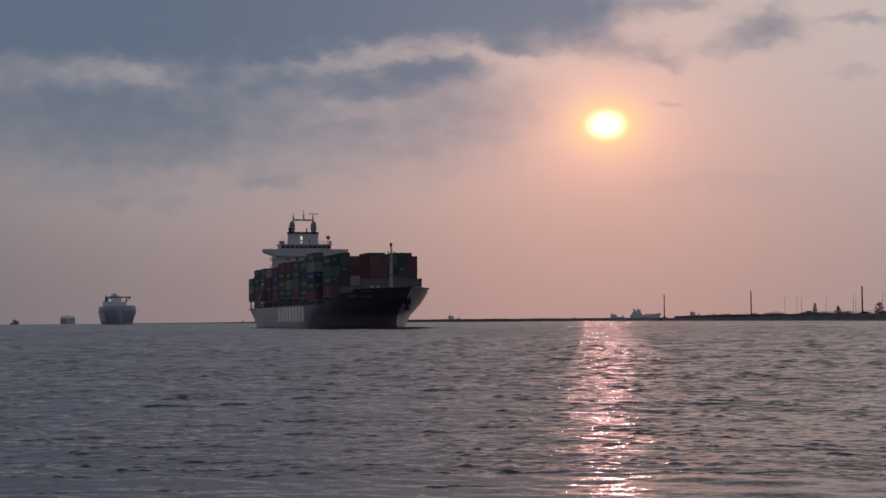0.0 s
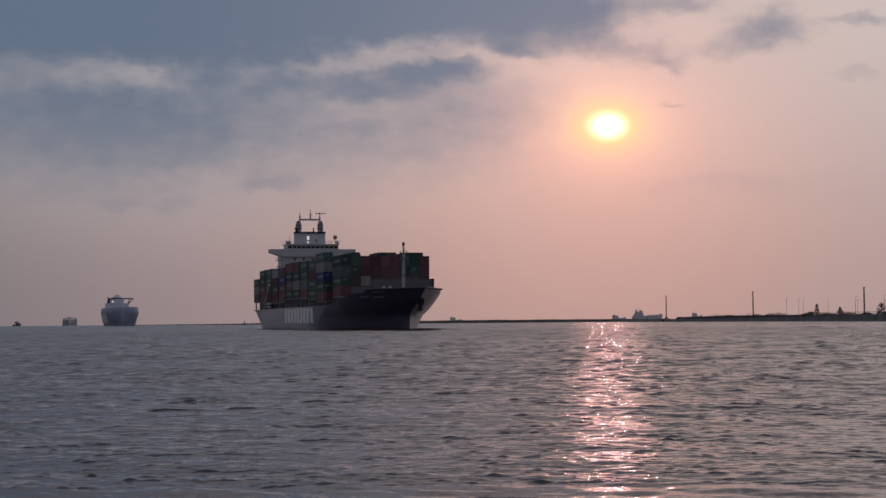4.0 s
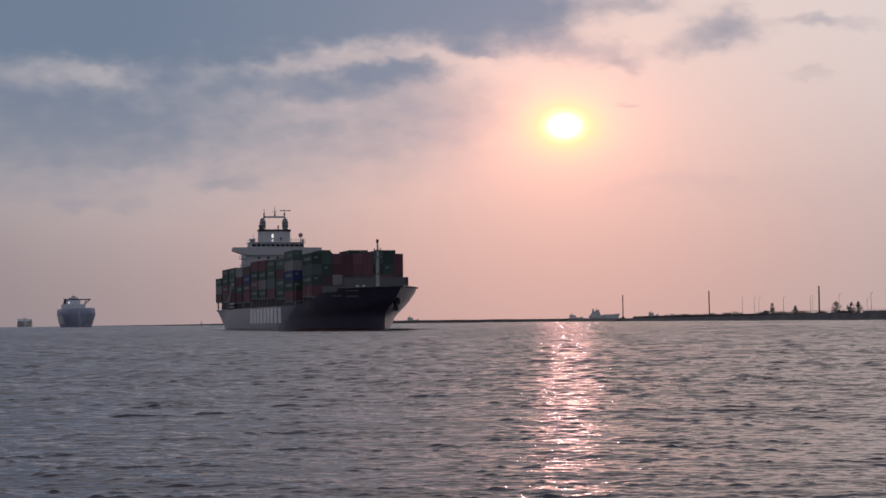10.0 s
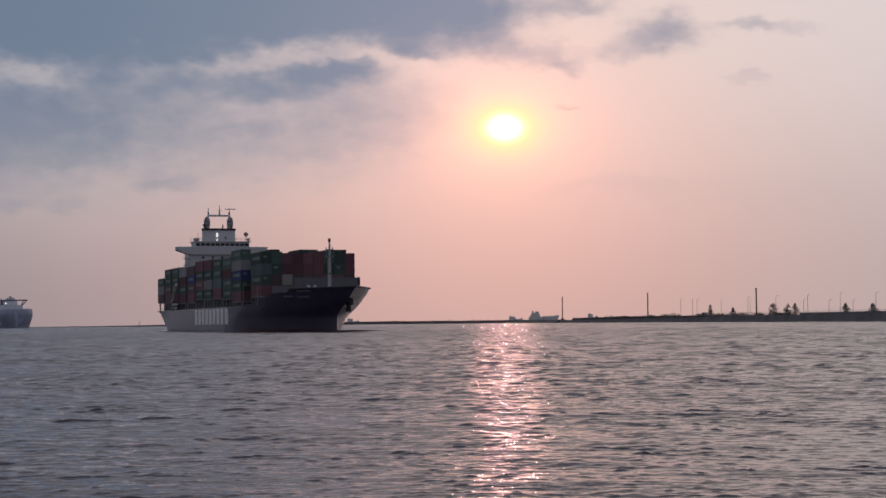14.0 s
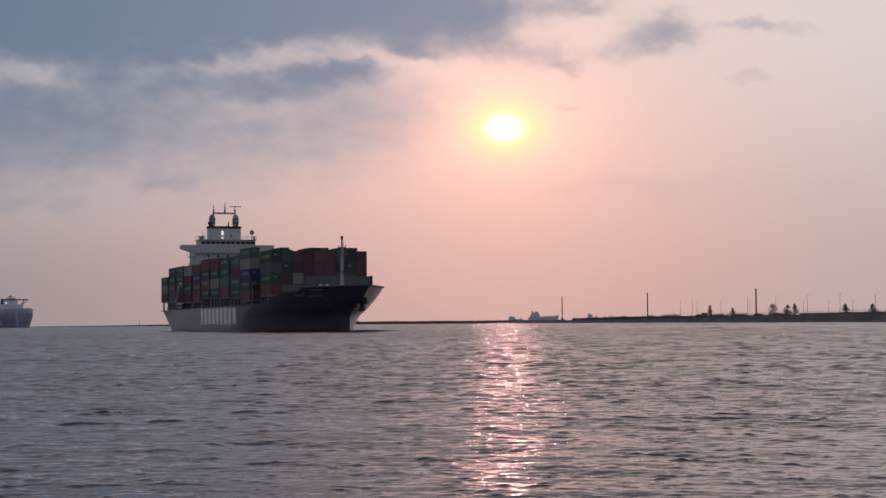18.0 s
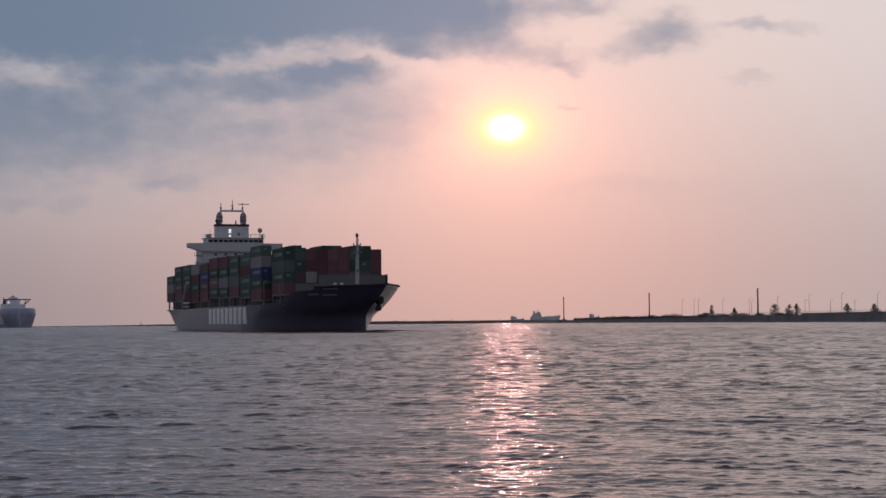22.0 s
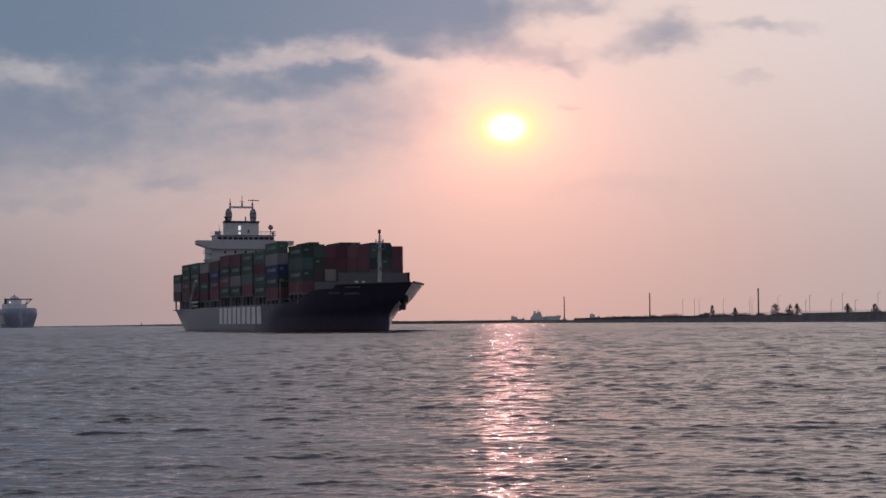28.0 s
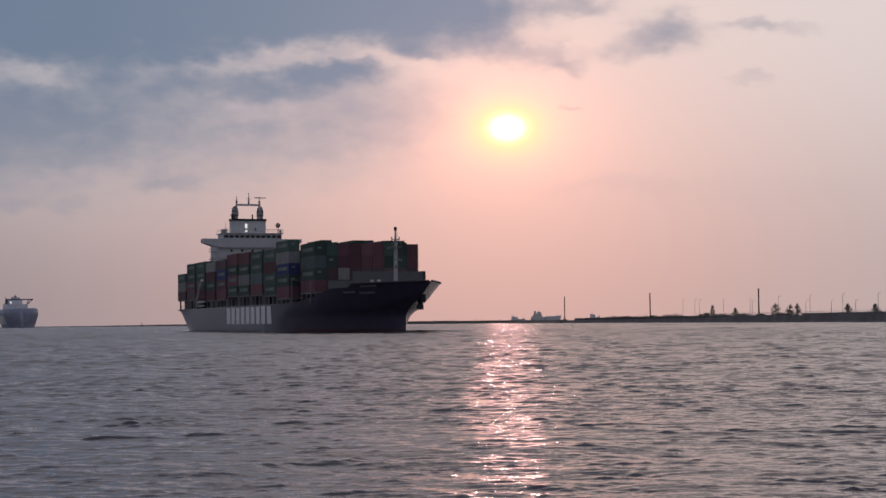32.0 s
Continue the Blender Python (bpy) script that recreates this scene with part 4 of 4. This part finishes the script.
def tree(x, y, top, wide, seed):
    rng = random.Random(seed)
    t = thing("tree", "small dark windswept pine beside the mole road", "tree", "trees along the mole", pose(x, y, sea_level(x, y) + 3.5))
    h = top - 3.5
    trunk = bmesh.new()
    lean = rng.uniform(-0.1, 0.1)
    tube(trunk, (0, 0, -0.3), (lean * h * 0.5, 0, h * 0.5), 0.2, 0.13, n=7)
    tube(trunk, (lean * h * 0.5, 0, h * 0.5), (lean * h * 0.8, 0, h * 0.97), 0.13, 0.03, n=7)
    crown = bmesh.new()
    bulge = rng.uniform(0, 6.28)
    for i in range(150):
        z = h * (0.04 + 0.9 * rng.random() ** 1.35)
        a = rng.uniform(0, 6.28)
        girth = wide * (1.0 - z / h) ** 0.75 * (1.0 + 0.3 * math.sin(2 * a + bulge + 5 * z / h)) + 0.12
        reach = girth * rng.uniform(0.15, 1.0) ** 0.6
        tip = Vector((lean * z + math.cos(a) * reach, math.sin(a) * reach, z + 0.2 * reach))
        if i % 2:
            tube(trunk, (lean * z, 0, z), tip, 0.05, 0.02, n=4)
        fat = 0.16 + 0.26 * (1 - z / h)
        leafy(crown, tip, (fat, fat, fat * 1.2), 14, 0.17, rng)
    leafy(crown, (lean * h * 0.85, 0, h * 0.93), (0.14, 0.14, 0.6), 26, 0.12, rng)
    part("trunk", trunk, BARK, t)
    part("crown", crown, LEAF, t)


for i, spot in enumerate(((157.5, 988.8, 10.6, 2.3), (163.1, 942.3, 8.6, 1.9), (171.8, 869.9, 10.2, 3.4), (174.6, 847.0, 9.4, 2.5),
                          (176.1, 834.7, 9.7, 2.4), (184.7, 763.3, 8.8, 2.1), (188.7, 730.0, 8.3, 2.6))):
    tree(*spot, i + 3)


def scrub():
    """Low bushes along the top of the mole."""
    rng = random.Random(8)
    bm = bmesh.new()
    for x, y in along([(112, 1222), (135, 1119), (164, 877), (171, 818)], 2.2):
        n = rng.random()
        tall = 0.35 + 1.9 * n * n * (0.5 + 0.5 * math.sin(y * 0.09))
        if 1040 < y < 1075:
            tall *= 1.3
        leafy(bm, (x + 2.4 + rng.uniform(-0.6, 2.5), y, bend(y, [(880, 3.65), (1215, 4.1)]) + sea_level(x, y)), (1.4, 1.4, tall), 46, 0.22, rng)
    for y, wide, tall in ((1178, 4.5, 1.0), (1122, 3.5, 1.2), (1085, 4.0, 1.5), (1062, 5.0, 1.9), (1000, 3.5, 1.3), (958, 4.5, 1.2), (915, 4.0, 1.3), (884, 3.0, 1.0), (850, 3.0, 1.0)):
        x = bend(y, [(818, 171), (877, 164), (1119, 135), (1222, 112)]) + 3.5
        leafy(bm, (x, y, 4.0 + sea_level(x, y)), (wide, wide, tall), 700, 0.24, rng)
    tagged(part("bushes", bm, LEAF), "dark low scrub along the mole", "bushes", kind="stuff")


scrub()


def marker_post(x, y, h):
    p = thing("marker_post", "small dark marker post on the breakwater", "post", "posts on the breakwater", pose(x, y, sea_level(x, y) + 1.7))
    part("post", tubed(((0, 0, -0.4), (0, 0, h), 0.28, 0.2), n=7), POLE, p)
    part("cap", boxed(-0.35, 0.35, -0.35, 0.35, h, h + 0.35), POLE, p)


# ---- far shipping ----
def far_cargo_ship(name, label, length, beam, side, house, stack, hull_mat, upper_mat, at, house_part=0.06):
    """A distant cargo vessel: x forward, bow flare, deck cargo and a tall bridge."""
    s = thing(name, label, "ship", "", at)
    bm = bmesh.new()
    rows = []
    for u in (0, 0.03, 0.1, 0.3, 0.6, 0.75, 0.86, 0.94, 0.985, 1.0):
        wide = beam / 2 * bend(u, [(0, 0.9), (0.08, 1), (0.8, 1), (0.92, 0.75), (0.98, 0.35), (1, 0.05)])
        foot = beam / 2 * bend(u, [(0, 0.5), (0.1, 0.95), (0.65, 1), (0.85, 0.55), (0.94, 0.12), (1, 0.03)])
        up = side * (1.25 if u > 0.85 else 1.0)
        rows.append([bm.verts.new((u * length, y, z)) for y, z in ((-foot, -2), (-foot, 0.4), (-(wide + foot) / 2, up * 0.5), (-wide, up), (wide, up), ((wide + foot) / 2, up * 0.5), (foot, 0.4), (foot, -2))])
    for a, b in zip(rows, rows[1:]):
        for j in range(8):
            bm.faces.new((a[j], b[j], b[(j + 1) % 8], a[(j + 1) % 8]))
    bm.faces.new(rows[0])
    bm.faces.new(rows[-1][::-1])
    bmesh.ops.recalc_face_normals(bm, faces=list(bm.faces))
    part("hull", bm, hull_mat, s)
    hx = length * 0.1
    part("deckhouse", boxed(hx, hx + length * house_part, -beam * 0.32, beam * 0.32, side, house, 0.2), upper_mat, s)
    part("bridge_wing", boxed(hx + 1, hx + length * 0.05, -beam * 0.5, beam * 0.5, house - 1.2, house), upper_mat, s)
    for w in (-1, 1):
        part("wing_strut", tubed(((hx + 2, w * beam * 0.44, house - 1.0), (hx + 2, w * beam * 0.33, house * 0.72), 0.35), n=6), upper_mat, s)
    part("wheelhouse", boxed(hx + 1, hx + length * 0.045, -beam * 0.17, beam * 0.17, house, house + 2.6, 0.1), upper_mat, s)
    part("mast", tubed(((hx + 3, 0, house + 2.4), (hx + 3, 0, house + 7), 0.5, 0.25), ((hx + 3, -2.5, house + 4.6), (hx + 3, 2.5, house + 4.6), 0.2), n=7), upper_mat, s)
    part("funnel", boxed(hx - 5, hx - 1, -beam * 0.1, beam * 0.1, side, house + 1.5, 0.3), upper_mat, s)
    rng = random.Random(len(name))
    if stack:
        n = int((length * 0.72) / 13)
        for i in range(n):
            x = length * 0.18 + i * 13
            half = beam * 0.46 * bend(x / length, [(0, 1), (0.75, 1), (0.92, 0.7)])
            part("cargo_stack", boxed(x, x + 12.2, -half, half, side - 0.4, side + stack * rng.choice((0.8, 1.0, 1.0, 0.9))), hull_mat, s)
    part("foremast", tubed(((length * 0.95, 0, side), (length * 0.95, 0, side + 10), 0.4, 0.2), n=6), upper_mat, s)
    return s


def bearing(az, dist):
    return dist * math.sin(radians(az)), dist * math.cos(radians(az))


def at_bearing(az, dist, turn):
    x, y = bearing(az, dist)
    return pose(x, y, sea_level(x, y), 0, 0, turn)


def bulk_carrier(at):
    """The ship following astern, seen bow on: full rounded bow, stepped house and a long bridge deck on struts."""
    s = thing("cargo_ship", "hazy slate-blue cargo ship following towards the harbour", "ship", "", at)
    def ring(u):
        full = bend(u, [(0, 0.85), (0.1, 1), (0.82, 1), (0.9, 0.93), (0.95, 0.78), (0.985, 0.5), (1, 0.12)])
        foot = bend(u, [(0, 0.4), (0.1, 0.8), (0.7, 0.86), (0.9, 0.62), (0.97, 0.25), (1, 0.03)])
        return [(foot, -2), (foot, 0.5), ((foot + full) / 2, 5.0), (full, 13.0), (full * 0.97, 19.0)]

    def half(u, z):
        return 17.3 * bend(z, [(h, w) for w, h in ring(u)])

    bm = bmesh.new()
    rows = []
    for u in (0, 0.05, 0.3, 0.7, 0.82, 0.9, 0.95, 0.985, 1.0):
        rows.append([bm.verts.new((u * 168, -17.3 * w, z)) for w, z in ring(u)] + [bm.verts.new((u * 168, 17.3 * w, z)) for w, z in ring(u)[::-1]])
    for a, b in zip(rows, rows[1:]):
        for j in range(10):
            bm.faces.new((a[j], b[j], b[(j + 1) % 10], a[(j + 1) % 10]))
    bm.faces.new(rows[0])
    bm.faces.new(rows[-1][::-1])
    bmesh.ops.recalc_face_normals(bm, faces=list(bm.faces))
    part("hull", bm, HAZE_BLUE, s, "slate-blue hull", True)
    # pale patch on the starboard side paints in the light on the hull
    panel = bmesh.new()
    strips = []
    for u in np.linspace(0.30, 0.86, 8):
        strips.append([panel.verts.new((u * 168, -half(u, z) - p, z)) for z, p in ((3.5, 0.3), (8.0, 0.3), (12.5, 0.3), (12.5, 0.0), (8.0, 0.0), (3.5, 0.0))])
    for a, b in zip(strips, strips[1:]):
        for j in range(6):
            panel.faces.new((a[j], b[j], b[(j + 1) % 6], a[(j + 1) % 6]))
    panel.faces.new(strips[0])
    panel.faces.new(strips[-1][::-1])
    bmesh.ops.recalc_face_normals(panel, faces=list(panel.faces))
    part("lit_side_patch", panel, HAZE_PALE, s, "pale patch painted for the lit side of the hull")
    part("deck_light", boxed(27.9, 28.4, -4.6, -3.2, 26.2, 27.6, 0.1), GLOW, s, "lit deck floodlight")
    part("forecastle_rail", boxed(120, 121, -16.0, 16.0, 18.9, 20.0), HAZE_GREY, s)
    part("lower_house", boxed(14, 30, -11.5, 13.5, 18.5, 25.0, 0.2), HAZE_GREY, s)
    part("upper_house", boxed(16, 28, -6.5, 8.0, 24.9, 29.6, 0.2), HAZE_GREY, s)
    part("bridge_deck", boxed(20, 28, -9.0, 19.0, 29.5, 30.7), FAR_HULL, s)
    for y0, y1 in ((18.0, 13.0), (14.5, 12.5), (-8.5, -10.0)):
        part("strut", tubed(((26, y0, 29.6), (26, y1, 24.5), 0.5), n=6), FAR_HULL, s)
    part("wheelhouse", boxed(20, 27, -3.5, 5.5, 30.6, 32.4, 0.1), HAZE_GREY, s)
    part("mast", tubed(((23, 1, 32.3), (23, 1, 35.0), 0.6, 0.3), ((23, -1.5, 33.4), (23, 3.5, 33.4), 0.3), n=7), FAR_HULL, s)
    part("funnel", boxed(8, 13, -8.0, -3.5, 18.5, 31.0, 0.3), FAR_HULL, s)
    part("aerial", tubed(((22, -9.0, 24.5), (22, -9.0, 32.5), 0.5, 0.3), n=6), FAR_HULL, s)
    return s


second_ship = bulk_carrier(at_bearing(-15.3, 1870, -72))
third_ship = far_cargo_ship("distant_ship", "pale distant container ship out at sea", 240, 38, 12, 20, 8, HAZE_PALE, HAZE_PALE, at_bearing(-16.72, 4500, -73))


def coaster(at):
    """A small tanker side on, bow along x: sheer hull, stepped tapering house aft, low pipe deck."""
    s = thing("coaster", "pale hazy coaster anchored beyond the breakwater", "ship", "", at)
    part("hull", prism([(6, 0), (5, 11), (34, 11), (36, 12.2), (58, 12.6), (66, 14.4), (78, 15.2), (73, 0)], "y", -6.5, 6.5), HAZE_PALE, s)
    part("deckhouse", prism([(7, 11), (13, 20.5), (29, 21.5), (34, 11)], "y", -5, 5), HAZE_PALE, s)
    part("wheelhouse", prism([(20, 21.4), (21, 24.4), (28.5, 24.4), (30, 21.4)], "y", -6, 6), HAZE_PALE, s)
    part("funnel", prism([(12.5, 20), (13, 26.5), (17, 26), (18, 20)], "y", -2, 2), HAZE_PALE, s)
    part("mast", tubed(((24, 0, 24), (24, 0, 30), 0.4, 0.2), ((21, 0, 27.6), (26, 0, 27.0), 0.25), n=6), HAZE_PALE, s)
    part("foremast", tubed(((70, 0, 14), (70, 0, 21), 0.35, 0.2), n=6), HAZE_PALE, s)
    for x in (40, 46, 52, 58):
        part("hatch", boxed(x, x + 4.5, -4, 4, 12.0, 14.0, 0.1), HAZE_PALE, s)
    return s


coaster(at_bearing(2.67, 3900, 0))
for az, size, low, top in ((2.08, 42, 8.5, 15.5), (-3.58, 34, 7.0, 14), (4.84, 30, 12.0, 20)):
    far_cargo_ship("distant_freighter", "faint freighter on the horizon beyond the breakwater", size, 12, low, top, 0, HAZE_PALE, HAZE_PALE, at_bearing(az, 4700, 25), 0.3)
# small posts along the breakwater's crest
for (ax, ay), (bx, by), spots in (((88, 1336), (55, 1606), (0.25, 0.5, 0.8)), ((55, 1606), (-24, 1671), (0.1, 0.32, 0.41, 0.7, 0.93)), ((-24, 1671), (-144, 1728), (0.2, 0.28))):
    for u in spots:
        marker_post(ax + (bx - ax) * u + 0.5, ay + (by - ay) * u + 3.5, 2.2)


def tug(at):
    t = thing("tugboat", "small dark tugboat out at sea", "tugboat", "", at)
    part("hull", prism([(-12, 1.0), (-11, 3.6), (6, 3.8), (12, 6.0), (10, -1.0), (-10, -1.0)], "y", -4.5, 4.5), TUG_PAINT, t)
    part("wheelhouse", boxed(-2, 5, -3, 3, 3.2, 9.0, 0.2), TUG_PAINT, t)
    part("mast", tubed(((0, 0, 9), (0, 0, 15), 0.4, 0.2), n=6), TUG_PAINT, t)
    part("funnel", boxed(-6, -3.4, -1.5, 1.5, 3.2, 7.6, 0.2), TUG_PAINT, t)
    return t


far_tug = tug(at_bearing(-18.47, 3300, -52))


def buoy(at):
    b = thing("buoy", "small dark channel buoy", "buoy", "", at)
    part("float", tubed(((0, 0, -0.5), (0, 0, 1.0), 1.4), n=12), FAR_HULL, b)
    part("tower", tubed(((0, 0, 1.0), (0, 0, 4.6), 0.9, 0.2), n=8), HAZE_PALE, b)
    part("lantern", boxed(-0.3, 0.3, -0.3, 0.3, 4.5, 5.1), FAR_HULL, b)
    return b


buoy(at_bearing(-10.77, 1850, 0))


# ---- movement ----
def ship_row(t):
    s = (t - 16) / 16
    x = -81.11 + 11.827 * s + 0.099 * s * s
    y = 535.74 - 39.157 * s - 0.988 * s * s
    head = 19.136 + 0.966 * s + 0.042 * s * s
    return t, pose(x, y, sea_level(x, y - 90), 0, 0, head - 90)


def motions():
    walk(container_ship, [ship_row(t) for t in range(0, 33, 4)])
    walk(second_ship, [(t, at_bearing(-15.21 + 0.15 * t / 32, 1870 - 1.6 * t, -72)) for t in (0, 16, 32)])
    walk(far_tug, [(t, at_bearing(-18.47 + 0.03 * t / 32, 3300, -52)) for t in (0, 32)])
    # the wave field drifts slowly in towards the shore
    walk(sea, [(t, pose(0.1 * (t - 16), -0.3 * (t - 16), 0.0)) for t in (0, 16, 32)])


motions()
